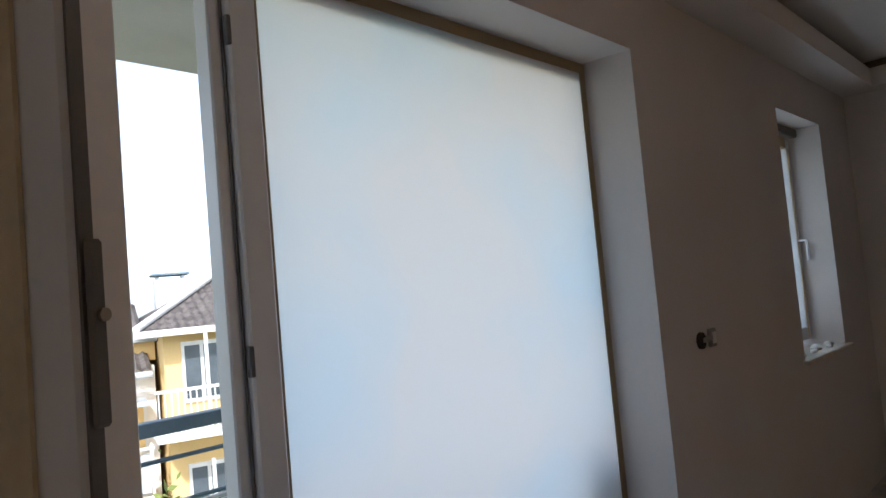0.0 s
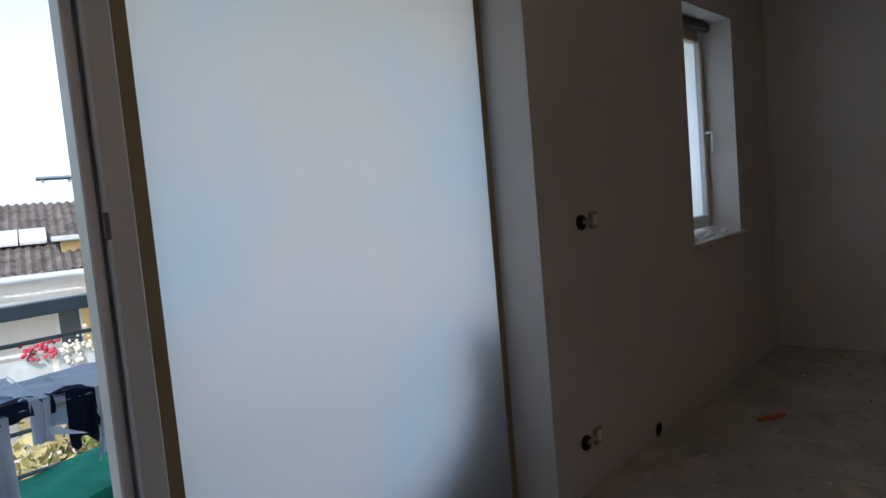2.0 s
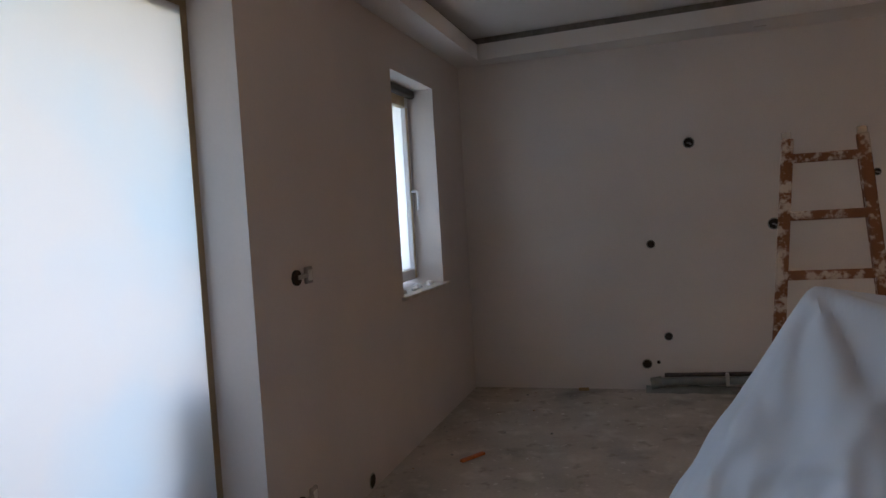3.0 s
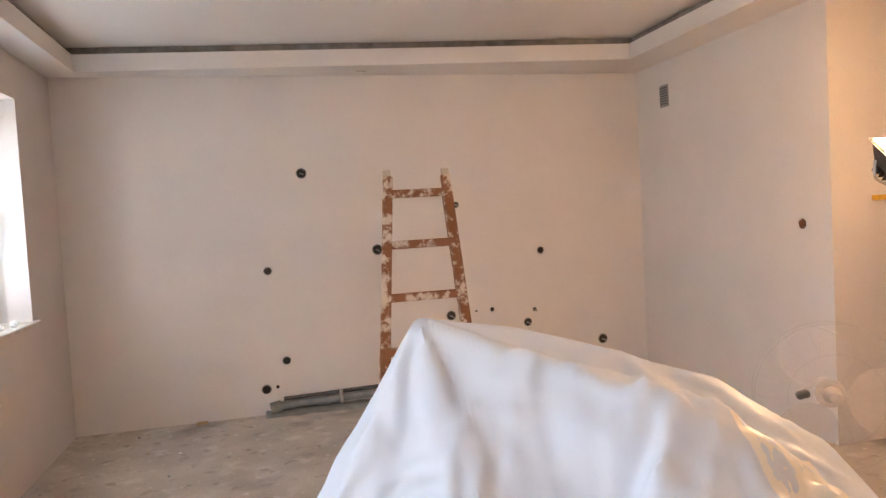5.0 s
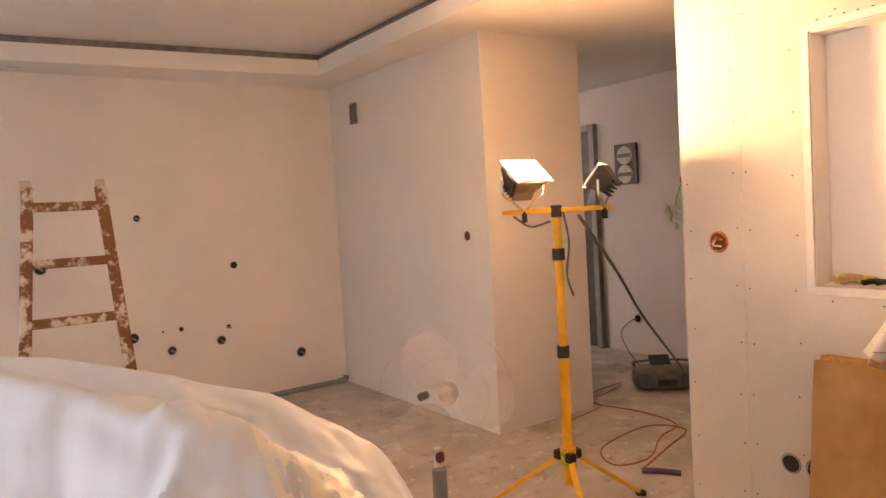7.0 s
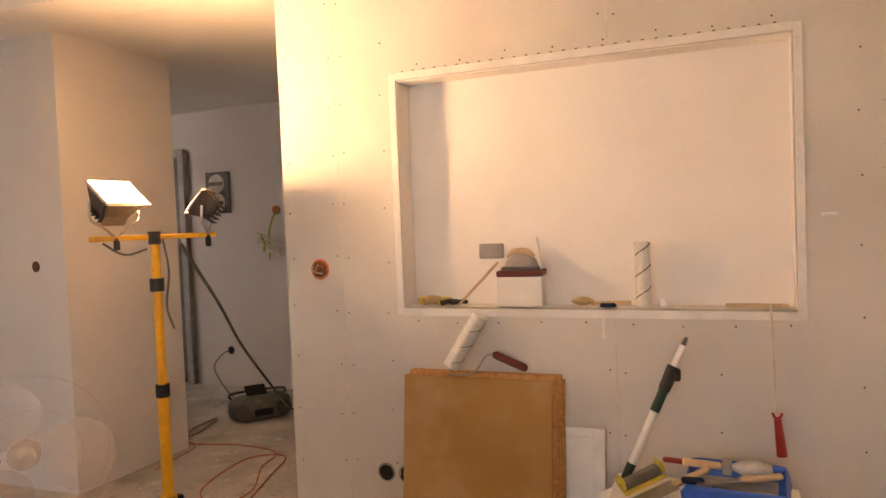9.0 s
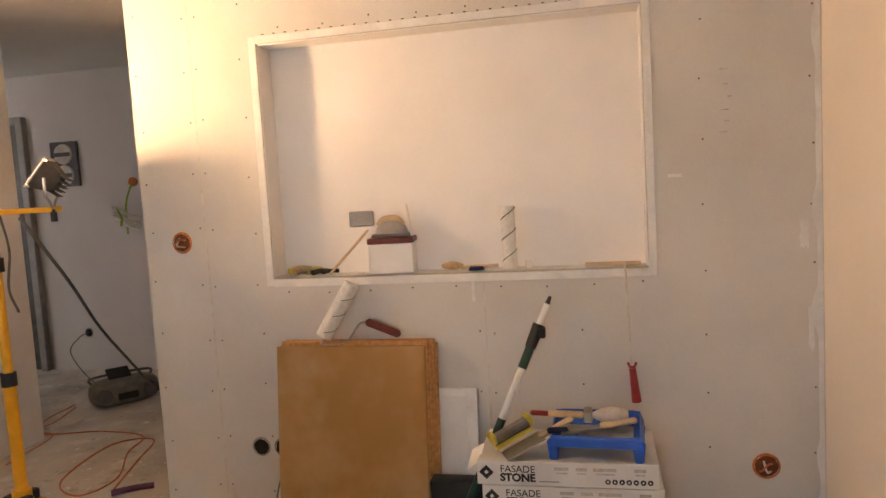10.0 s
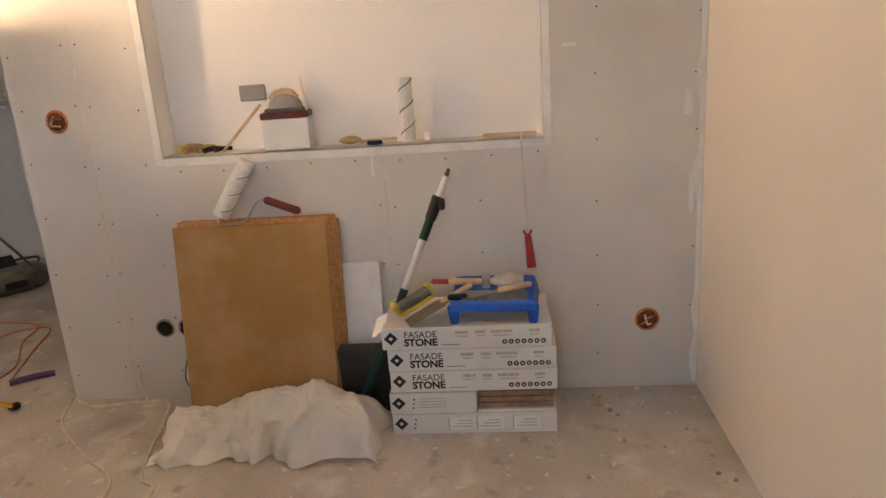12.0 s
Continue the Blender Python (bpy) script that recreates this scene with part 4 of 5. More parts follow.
for k, (y, z, w) in enumerate(((-6.15, 1.82, 0.03), (-6.155, 1.765, 0.02), (-6.172, 1.719, 0.018), (-6.153, 1.671, 0.03), (-6.16, 1.63, 0.02), (-6.147, 1.59, 0.03), (-6.29, 1.905, 0.16))):
    solo("pencil_mark", box(XN - 0.0010, XN - 0.0003, y - w / 2, y + w / 2, z, z + 0.004), "pencil" if k != 6 else "board", "faint pencil mark on the plasterboard", "mark", group="pencil marks")
seam = grid(120, 3, lambda u, v: (XN - 0.0035 - 0.003 * abs(noise.noise((u * 30, v * 2, 0))), YS + 0.004 + v * (0.018 + 0.05 * max(0, noise.noise((u * 13, 0, 5)))), 0.02 + u * 2.58))
solo("corner_filler", seam, "filler", "rough white filler along the wall corner", "filler", kind="structure")
smears = [(-5.97, 1.44, 0.05, 0.012), (-5.17, 1.02, 0.012, 0.09), (-6.42, 1.2, 0.03, 0.10), (-6.44, 0.85, 0.02, 0.16)]
for k, (y, z, w, h) in enumerate(smears):
    solo("filler_smear", grid(8, 8, lambda u, v: (XN - 0.002 - 0.002 * math.sin(u * math.pi) * math.sin(v * math.pi), y + (u - 0.5) * w * (1 + 0.5 * noise.noise((v * 4, k, 0))), z + (v - 0.5) * h * (1 + 0.4 * noise.noise((u * 4, k, 3))))), "filler", "white filler smear on the plasterboard", "filler", group="filler smears")
t = bmesh.new()
bmesh.ops.create_cone(t, cap_ends=True, segments=10, radius1=0.0040, radius2=0.0033, depth=0.002)
t.transform(Matrix.Rotation(radians(-90), 4, "Y"))
screw_mesh = finish("screw", t, "screw", False)
rows = []
for y in (-3.72, -3.955, -4.015, -4.22, -5.185, -5.245, -5.60, -6.07, -6.45):
    for k in range(11):
        z = 0.14 + k * 0.235 + 0.02 * math.sin(y * 9 + k)
        if -5.88 < y < -4.28 and 1.04 < z < 2.15:
            continue
        rows.append((y + 0.006 * math.sin(k * 3 + y), z))
for k in range(9):
    rows.append((-4.36 - k * 0.185, 1.035 + 0.006 * math.sin(k * 5)))
for k in range(8):
    rows.append((-4.40 - k * 0.2, 2.155 + 0.008 * math.sin(k * 4)))
for y, z in rows:
    s = new("screw", screw_mesh)
    s.parent = wn_obj
    s.location = (XN - 0.0012, y, z)
for k in range(30):
    z = 2.128
    s = new("bead_slot", screw_mesh)
    s.parent = wn_obj
    s.location, s.scale = (XN - 0.0012, -4.33 - k * 0.051, z + 0.004), (1, 1.6, 0.7)

# ---- things in the niche ----
NZ, NX = 1.101, XN + 0.058
nb = thing("small_carton", "small white carton with a dark maroon lid", "box", (NX, -4.792, NZ))
CM = pose(NX, -4.822, NZ, 0, 0, 6)
part("body", box(-0.058, 0.058, -0.093, 0.095, 0, 0.125, 0.003, m=CM), "white", nb)
part("lid", box(-0.062, 0.062, -0.098, 0.098, 0.125, 0.150, 0.004, m=CM), "maroon", nb, "dark maroon lid")
sd = thing("hand_sander", "grey and yellow hand sander lying on the carton", "tool", (NX, -4.783, NZ + 0.15))
part("base", box(-0.045, 0.045, -0.08, 0.08, 0.15, 0.165, 0.004, m=CM), "greyd", sd)
part("body", grid(18, 8, lambda u, v: CM @ Vector((0.042 * math.cos(2 * math.pi * u) * math.cos(v * 1.5), 0.07 * math.sin(2 * math.pi * u) * math.cos(v * 1.4), 0.165 + 0.055 * math.sin(v * 1.57)))), "grey", sd)
part("grip", tube([CM @ Vector(p) for p in ((0, -0.05, 0.2), (0, -0.02, 0.228), (0, 0.03, 0.225), (0, 0.055, 0.2))], 0.014), "wood", sd)
solo("wooden_stick", beam((NX - 0.03, -4.543, NZ + 0.003), (NX - 0.02, -4.724, NZ + 0.185), 0.016, 0.010, 0.002), "wood", "thin wooden slat leaning on the carton", "stick")
solo("white_spatula", beam((NX + 0.01, -4.905, NZ + 0.15), (NX + 0.045, -4.880, NZ + 0.285), 0.026, 0.008, 0.003, up=(0, 1, 0)), "white", "white plastic spatula standing on the carton", "tool")
fr_ = thing("roller_sleeve", "white paint roller sleeve with green stripes standing up", "paint roller", (NX, -5.321, NZ))
part("sleeve", rod((NX, -5.321, NZ), (NX + 0.004, -5.316, NZ + 0.255), 0.029, seg=24), "fleece", fr_)
for k in range(3):
    part("stripe", tube([(NX + 0.002 + 0.0295 * math.cos(a), -5.319 + 0.0295 * math.sin(a), NZ + 0.03 + k * 0.085 + 0.05 * (a - 2) / 2.6) for a in [2.0 + 0.29 * i for i in range(10)]], 0.0022, seg=5, n=2), "green", fr_)
solo("plastic_cap", rod((NX, -5.397, NZ), (NX, -5.395, NZ + 0.03), 0.016, 0.012, seg=16), "white", "small white plastic cap", "cap")
br = thing("paint_brush", "wooden brush with pale bristles lying on the ledge", "brush", (NX, -5.075, NZ))
part("handle", tube([(NX - 0.02, -5.114, NZ + 0.010), (NX - 0.01, -5.173, NZ + 0.012), (NX, -5.271, NZ + 0.012)], 0.008), "wood", br)
part("bristles", grid(12, 6, lambda u, v: (NX - 0.02 + 0.02 * math.cos(2 * math.pi * u) * math.sin(0.3 + v * 2.5), -5.036 - v * 0.09, NZ + 0.02 + 0.018 * math.sin(2 * math.pi * u) * math.sin(0.3 + v * 2.5))), "bristle", br)
solo("blue_lid", rod((NX - 0.03, -5.183, NZ), (NX - 0.03, -5.183, NZ + 0.014), 0.034, 0.028, seg=20), "cloth_n", "dark blue round lid", "lid")
gl = thing("glove", "yellow and black work glove lying in the corner", "glove", (NX, -4.431, NZ))
for k, (y, x, r, m_) in enumerate(((-4.378, 0.0, 0.022, "lime"), (-4.412, -0.03, 0.024, "bristle"), (-4.451, 0.01, 0.018, "lime"), (-4.490, -0.02, 0.015, "black"), (-4.529, 0.0, 0.012, "black"))):
    part("fold", tube([(NX + x - 0.03, y + 0.02, NZ + r * 0.8), (NX + x, y, NZ + r * 1.1), (NX + x + 0.03, y - 0.03, NZ + r * 0.8)], r * 0.75, n=5, seg=10), m_, gl)
solo("wood_strip", beam((NX - 0.02, -5.622, NZ + 0.007), (NX - 0.03, -5.837, NZ + 0.008), 0.016, 0.014, 0.003), "wood", "short strip of wood on the ledge", "stick")

# ---- in front of the niche wall ----
cp = thing("cardboard_stack", "stack of flat brown cardboard sheets leaning on the wall", "cardboard", (4.5, -4.6, 0))
for k in range(5):
    xb, xt = 4.455 + k * 0.014, 4.555 + k * 0.012
    y0, y1 = -4.968 - 0.010 * k, -4.312 - 0.006 * ((k * 3) % 5)
    m_ = Matrix.Translation((xb, 0, 0)) @ Matrix.Rotation(math.atan2(xt - xb, 0.80), 4, "Y")
    part("sheet", box(0, 0.011, y0, y1, 0.004, 0.815 + 0.010 * ((k * 2) % 4), 0.003, m=m_), "card" if k == 0 else "cardedge", cp)
pn = thing("leaning_board", "white framed board leaning behind the cardboard", "panel", (4.57, -5.05, 0))
PM = Matrix.Translation((4.535, 0, 0)) @ Matrix.Rotation(math.atan2(0.066, 0.62), 4, "Y")
part("panel", box(0, 0.012, -5.165, -4.85, 0.0, 0.62, 0.003, m=PM), "white", pn)
part("border", box(-0.006, -0.0005, -5.165, -5.12, 0.0, 0.62, 0.002, m=PM), "filler", pn)
part("border", box(-0.006, -0.0005, -5.12, -4.85, 0.585, 0.62, 0.002, m=PM), "filler", pn)
t = box(4.442, 4.522, -5.212, -4.985, 0.0, 0.285, 0.012, seg=2)
for v in t.verts:
    v.co.x += 0.006 * noise.noise(v.co * 9)
    v.co.y += (v.co.z - 0.14) * 0.04 * (1 if v.co.y > -5.1 else -1)
solo("dark_bucket", t, "black", "dark grey plastic container between cardboard and cartons", "container")

# roller on the cardboard
pr = thing("paint_roller", "white fleece paint roller with a maroon handle", "paint roller", (4.56, -4.6, 0.80))
a, b = Vector((4.545, -4.535, 0.853)), Vector((4.585, -4.662, 1.068))
part("sleeve", rod(a, b, 0.034, seg=24), "fleece", pr)
for k in range(3):
    c = a.lerp(b, 0.2 + 0.3 * k)
    dd = (b - a).normalized()
    uu = dd.cross(Vector((1, 0, 0))).normalized()
    vv = dd.cross(uu)
    part("stripe", tube([c + 0.0345 * (math.cos(q) * uu + math.sin(q) * vv) + dd * 0.02 * (q - 3) for q in [1.6 + 0.3 * i for i in range(11)]], 0.002, seg=5, n=2), "grey", pr)
part("wire_arm", tube([a, a + Vector((-0.005, 0.01, -0.03)), (4.545, -4.60, 0.822), (4.55, -4.645, 0.84), (4.555, -4.69, 0.90), (4.56, -4.725, 0.91)], 0.004), "steel", pr)
part("handle", beam((4.56, -4.72, 0.912), (4.565, -4.865, 0.852), 0.026, 0.032, 0.010), "maroon", pr)

# extension pole
ep = thing("extension_pole", "green and white telescopic roller pole leaning on the wall", "roller pole", (4.35, -5.1, 0))
p0, p1 = Vector((4.35, -5.06, 0.02)), Vector((4.60, -5.482, 0.992))
lerp = lambda t: p0.lerp(p1, t)
part("lower_tube", rod(lerp(0), lerp(0.525), 0.017, seg=14), "green", ep)
part("white_tube", rod(lerp(0.525), lerp(0.72), 0.015, seg=14), "alu", ep)
part("grip", rod(lerp(0.72), lerp(0.80), 0.018, seg=14), "green", ep)
part("lock_collar", rod(lerp(0.80), lerp(0.89), 0.022, 0.025, seg=14), "black", ep)
part("upper_tube", rod(lerp(0.89), lerp(0.97), 0.013, seg=14), "alu", ep)
part("tip", rod(lerp(0.96), lerp(1.0), 0.012, 0.006, seg=14), "greyd", ep)
part("hook", box(-0.02, 0.02, -0.012, 0.012, -0.02, 0.02, 0.004, m=Matrix.Translation(lerp(0.86) + Vector((-0.01, -0.025, 0)))), "black", ep)

# small roller hanging from the ledge
hr = thing("hanging_roller_frame", "thin wire roller frame with a red handle hanging down", "paint roller", (4.6, -5.78, 0.55))
part("wire", tube([(XN + 0.03, -5.775, 1.108), (XN - 0.005, -5.775, 1.112), (XN - 0.02, -5.775, 1.08), (XN - 0.016, -5.785, 0.72)], 0.004), "wire_wh", hr)
part("fork", tube([(XN - 0.018, -5.772, 0.722), (XN - 0.018, -5.779, 0.705), (XN - 0.018, -5.795, 0.705), (XN - 0.018, -5.804, 0.722)], 0.005), "red", hr)
part("handle", rod((XN - 0.02, -5.788, 0.70), (XN - 0.022, -5.80, 0.565), 0.013, 0.019, seg=14), "red", hr)

# ---- carton stack ----
FX = 4.25


def glyphs(text, size, bold=0.0006):
    cu = bpy.data.curves.new("text", "FONT")
    cu.body, cu.size, cu.extrude, cu.offset = text, size, 0.0003, bold
    ob = bpy.data.objects.new("text", cu)
    scene.collection.objects.link(ob)
    me = bpy.data.meshes.new_from_object(ob.evaluated_get(bpy.context.evaluated_depsgraph_get()))
    bpy.data.objects.remove(ob)
    t = bmesh.new()
    t.from_mesh(me)
    bpy.data.meshes.remove(me)
    t.transform(Matrix(((0, 0, -1, 0), (-1, 0, 0, 0), (0, 1, 0, 0), (0, 0, 0, 1))))
    return t


def carton(k):
    """A long printed carton; its print is on the front face."""
    h = 0.0905
    z = k * h
    dx = (0.004, 0.0, 0.006, 0.002, 0.0)[k]
    dy = (0.0, 0.003, -0.006, -0.004, 0.012)[k]
    f, y0, y1 = FX + dx, -5.865 + dy, -5.225 + dy
    th = thing("stone_carton", "white printed carton of stone cladding, stacked" if k != 1 else "torn printed carton showing brown stone cladding", "carton", (f + 0.17, (y0 + y1) / 2, z), group="cartons of stone cladding")
    if k == 1:
        part("body", box(f, f + 0.34, -5.56, y1, z + 0.001, z + h - 0.001, 0.003), "carton", th)
        part("flap", box(f + 0.004, f + 0.34, y0, -5.562, z + 0.001, z + 0.012, 0.002), "carton", th)
        part("back", box(f + 0.25, f + 0.338, y0, -5.562, z + 0.0125, z + h - 0.003, 0.002), "carton", th)
        for j in range(3):
            part("stone", box(f + 0.012 + 0.003 * j, f + 0.24, y0 + 0.006, -5.566, z + 0.0135 + j * 0.024, z + 0.036 + j * 0.024, 0.004), "stone", th)
    else:
        part("body", box(f, f + 0.34, y0, y1, z + 0.001, z + h - 0.001, 0.003), "carton", th)
    T = Matrix.Translation
    ly = y1 - 0.035
    d = box(-0.0006, 0.0, -0.019, 0.019, -0.019, 0.019, m=T((f - 0.0003, ly, z + 0.048)) @ Matrix.Rotation(radians(45), 4, "X"))
    part("mark", d, "ink", th)
    part("mark_eye", box(-0.0006, 0.0, -0.006, 0.006, -0.006, 0.006, m=T((f - 0.0009, ly, z + 0.048)) @ Matrix.Rotation(radians(45), 4, "X")), "carton", th)
    if k >= 2:
        for text, zz, s in (("FASADE", 0.050, 0.036), ("STONE", 0.017, 0.040)):
            t = glyphs(text, s, 0.0002 if text == "FASADE" else 0.0017)
            t.transform(T((f - 0.0006, y1 - 0.085, z + zz)))
            part("lettering", t, "ink", th)
        for j in range(7):
            part("symbol", rod((f - 0.0008, -5.69 - j * 0.024 + dy, z + 0.024), (f, -5.69 - j * 0.024 + dy, z + 0.024), 0.0098, seg=14), "ink", th)
            part("symbol_eye", rod((f - 0.0012, -5.69 - j * 0.024 + dy, z + 0.024), (f - 0.0008, -5.69 - j * 0.024 + dy, z + 0.024), 0.0040, seg=5), "carton", th)
        for y, w in ((-5.53, 0.05), (-5.60, 0.04), (-5.68, 0.08), (-5.80, 0.04)):
            part("print_bar", box(f - 0.0006, f, y - w / 2 + dy, y + w / 2 + dy, z + 0.060, z + 0.072), "pencil", th)
            part("print_bar", box(f - 0.0006, f, y - w / 2.4 + dy, y + w / 2.6 + dy, z + 0.048, z + 0.053), "pencil", th)
        part("print_bar", box(f - 0.0006, f, -5.52 + dy, -5.45 + dy, z + 0.016, z + 0.020), "inkgrey", th)
    else:
        for j in range(3):
            part("print_bar", box(f - 0.0006, f, -5.315 - 0.003 * j, -5.309 - 0.003 * j, z + 0.024 + 0.018 * j, z + 0.031 + 0.018 * j), "ink", th)
        if k == 1:
            for r_ in range(4):
                part("print_bar", box(f - 0.0006, f, -5.44, -5.33 - 0.008 * (r_ % 2), z + 0.028 + 0.012 * r_, z + 0.031 + 0.012 * r_), "pencil", th)
        if k == 0:
            for y in (-5.50, -5.61, -5.75):
                part("print_panel", box(f - 0.0006, f, y - 0.05, y + 0.05, z + 0.02, z + 0.072), "white", th)
                part("panel_edge", box(f - 0.0009, f, y + 0.051, y + 0.054, z + 0.018, z + 0.074), "inkgrey", th)
                for r_ in range(3):
                    part("print_bar", box(f - 0.0011, f - 0.0007, y - 0.04, y + 0.038 - 0.012 * r_, z + 0.030 + 0.013 * r_, z + 0.034 + 0.013 * r_), "pencil", th)
    part("side_print", box(f + 0.05, f + 0.25, y0 - 0.0006, y0, z + 0.04, z + 0.055), "inkgrey", th)


for k in range(5):
    carton(k)
CT = 5 * 0.0905
# paint tray with tools
tr = thing("paint_tray", "blue plastic paint tray with brushes and putty knives", "paint tray", (4.42, -5.64, CT))
TM = pose(4.36, -5.645, CT, 0, 0, -3)


def tray(u, v):
    x, y = (u - 0.5) * 0.20, (v - 0.5) * 0.33
    e = max(abs(u - 0.5), abs(v - 0.5)) * 2
    rim = max(0, (e - 0.80) / 0.12)
    z = 0.058 + 0.012 * u + min(1, rim) * (0.024 + 0.024 * u) - (0.03 if e > 0.96 else 0)
    return TM @ Vector((x, y, z))


part("pan", grid(28, 28, tray, thick=0.003), "blue", tr)
for x, y in ((-0.092, -0.148), (-0.092, 0.148), (0.088, -0.148), (0.088, 0.148)):
    t = box(-0.014, 0.014, -0.024, 0.024, 0.0, 0.075, 0.007)
    for v in t.verts:
        v.co.x, v.co.y = v.co.x * (0.65 + 0.35 * v.co.z / 0.075) + x, v.co.y * (0.65 + 0.35 * v.co.z / 0.075) + y
    t.transform(TM)
    part("foot", t, "blue", tr)
part("paint_film", grid(18, 18, lambda u, v: TM @ Vector(((u - 0.5) * 0.15, (v - 0.5) * 0.265, 0.0625 + 0.012 * u + 0.0025 * noise.noise((u * 6, v * 6, 2))))), "grey_l", tr, "dried grey paint in the pan")
part("front_lip", box(-0.106, -0.096, -0.162, 0.162, 0.050, 0.084, 0.004, m=TM), "blue", tr)


def putty_knife(p, q, w, hm, nm="putty_knife", lb="wide putty knife with a pale handle"):
    p, q = Vector(p), Vector(q)
    th = thing(nm, lb, "putty knife", tuple(p))
    part("blade", beam(p, p.lerp(q, 0.55), w, 0.003, up=(0, 0, 1)), "steel", th)
    part("handle", beam(p.lerp(q, 0.5), q, 0.028, 0.020, 0.007), hm, th)


putty_knife((4.262, -5.315, CT + 0.012), (4.365, -5.56, CT + 0.125), 0.085, "wood")
putty_knife((4.30, -5.52, CT + 0.092), (4.37, -5.79, CT + 0.118), 0.03, "wood", "stirring_stick", "wooden stirring stick lying on the tray")
putty_knife((4.33, -5.62, CT + 0.092), (4.30, -5.47, CT + 0.098), 0.05, "cloth_n", "putty_knife", "putty knife with a dark blue handle")
th = thing("sanding_block", "yellow and grey hand sanding block", "sander", (4.33, -5.33, CT))
part("pad", beam((4.32, -5.262, CT + 0.045), (4.38, -5.395, CT + 0.108), 0.05, 0.032, 0.008), "radio", th)
for a, b in (((4.315, -5.255, CT + 0.052), (4.325, -5.275, CT + 0.062)), ((4.372, -5.385, CT + 0.112), (4.382, -5.40, CT + 0.119))):
    part("grip", beam(a, b, 0.056, 0.046, 0.008), "lime", th)
part("plate", beam((4.305, -5.275, CT + 0.028), (4.37, -5.405, CT + 0.088), 0.056, 0.008, 0.003), "lime", th)
th = thing("wide_brush", "wide pale brush lying in the tray", "brush", (4.40, -5.70, CT + 0.11))
part("bristles", grid(14, 8, lambda u, v: (4.39 + 0.045 * math.cos(2 * math.pi * u) * math.sin(0.3 + v * 2.2), -5.63 - v * 0.13, CT + 0.128 + 0.030 * math.sin(2 * math.pi * u) * math.sin(0.3 + v * 2.2))), "grey_l", th, "pale dried bristles")
part("ferrule", box(4.355, 4.425, -5.632, -5.60, CT + 0.108, CT + 0.148, 0.004), "steel", th)
part("handle", beam((4.39, -5.60, CT + 0.128), (4.38, -5.47, CT + 0.135), 0.04, 0.018, 0.006), "wood", th)
solo("red_brush_handle", beam((4.43, -5.475, CT + 0.118), (4.41, -5.40, CT + 0.128), 0.022, 0.018, 0.006), "red", "red brush handle sticking out of the tray", "brush")
solo("paper_scrap", grid(6, 5, lambda u, v: (4.26 + u * 0.12, -5.225 + v * 0.05, CT - 0.01 + 0.03 * u - 0.03 * v + 0.008 * noise.noise((u * 4, v * 4, 0)))), "white", "torn paper scrap on the carton", "scrap")

# crumpled film on the floor


def lump(u, v):
    """Loose film: long folds that fan out over a low heap."""
    e = min(1, u / 0.10) ** 0.7 * min(1, (1 - u) / 0.05) ** 0.6
    w = noise.noise((u * 2.2, v * 1.6, 4))
    h = float(np.interp(u, (0, 0.1, 0.17, 0.25, 0.35, 0.5, 0.68, 0.76, 0.84, 0.92, 1), (0.04, 0.14, 0.145, 0.11, 0.18, 0.225, 0.245, 0.23, 0.185, 0.175, 0.10)))
    dome = math.sin(math.pi * min(1, v * 0.98 + 0.01)) ** 0.75
    f1 = tri(1.25 * u - 1.1 * v + 0.35 * w)
    f2 = tri(3.6 * u + 1.3 * v + 0.6 * w + 0.3)
    f3 = tri(8.0 * u - 3.0 * v + 0.9 * w)
    trough = math.exp(-((v - 0.12 - 0.55 * (u - 0.25)) / 0.09) ** 2) * max(0, min(1, (u - 0.2) / 0.1, (0.85 - u) / 0.2))
    pleat = 0.025 * (crumple(u * 2.4, v * 1.5, 31) - 0.45) + 0.022 * (crumple(u * 6.5, v * 3.2, 43) - 0.45)
    z = e * dome * (h + 0.022 * (f1 - 0.5) + 0.018 * (f2 - 0.5) - 0.07 * trough + pleat)
    y = -4.30 - u * 0.90 + 0.05 * noise.noise((u * 3, v * 4, 30)) + 0.025 * f2 * dome
    x = 4.055 + v * 0.38 + (0.055 * (f2 - 0.5) + 0.03 * (f3 - 0.5) + 0.05 * noise.noise((u * 5, 3, 14))) * (1 - v) ** 2 - 0.04 * f1 * dome
    return (x, y, max(0.004, z))


film_heap = solo("crumpled_film", grid(130, 70, lump), "bagm", "crumpled translucent plastic film heaped on the floor", "plastic film")
film_heap.data.set_sharp_from_angle(angle=radians(50))
solo("floor_cable", tube([(4.64, -3.655, 0.006), (4.376, -3.762, 0.005), (4.128, -4.01, 0.005), (3.936, -4.222, 0.005), (3.6, -4.25, 0.005), (3.3, -4.3, 0.005)], 0.007, n=12), "wire_wh", "cream cable lying on the floor", "cable")
solo("floor_cable", tube([(4.60, -3.70, 0.006), (4.54, -3.82, 0.006), (4.57, -4.02, 0.006), (4.54, -4.166, 0.006), (4.18, -4.262, 0.006), (3.969, -4.324, 0.005), (3.865, -4.408, 0.005), (3.4, -4.35, 0.005)], 0.007, n=12), "wire_wh", "cream cable curving along the floor", "cable")
solo("cable_stub", tube([(XN - 0.002, -4.33, 0.30), (XN - 0.03, -4.28, 0.24), (XN - 0.03, -4.24, 0.12), (XN - 0.04, -4.26, 0.06)], 0.004), "wire", "thin dark cable hanging from the wall", "cable")
solo("cable_stub", tube([(XN - 0.01, -4.02, 0.15), (XN - 0.03, -4.03, 0.07), (XN - 0.05, -4.05, 0.006)], 0.006), "wire_wh", "cable stub at the wall foot", "cable")
rng = random.Random(4)
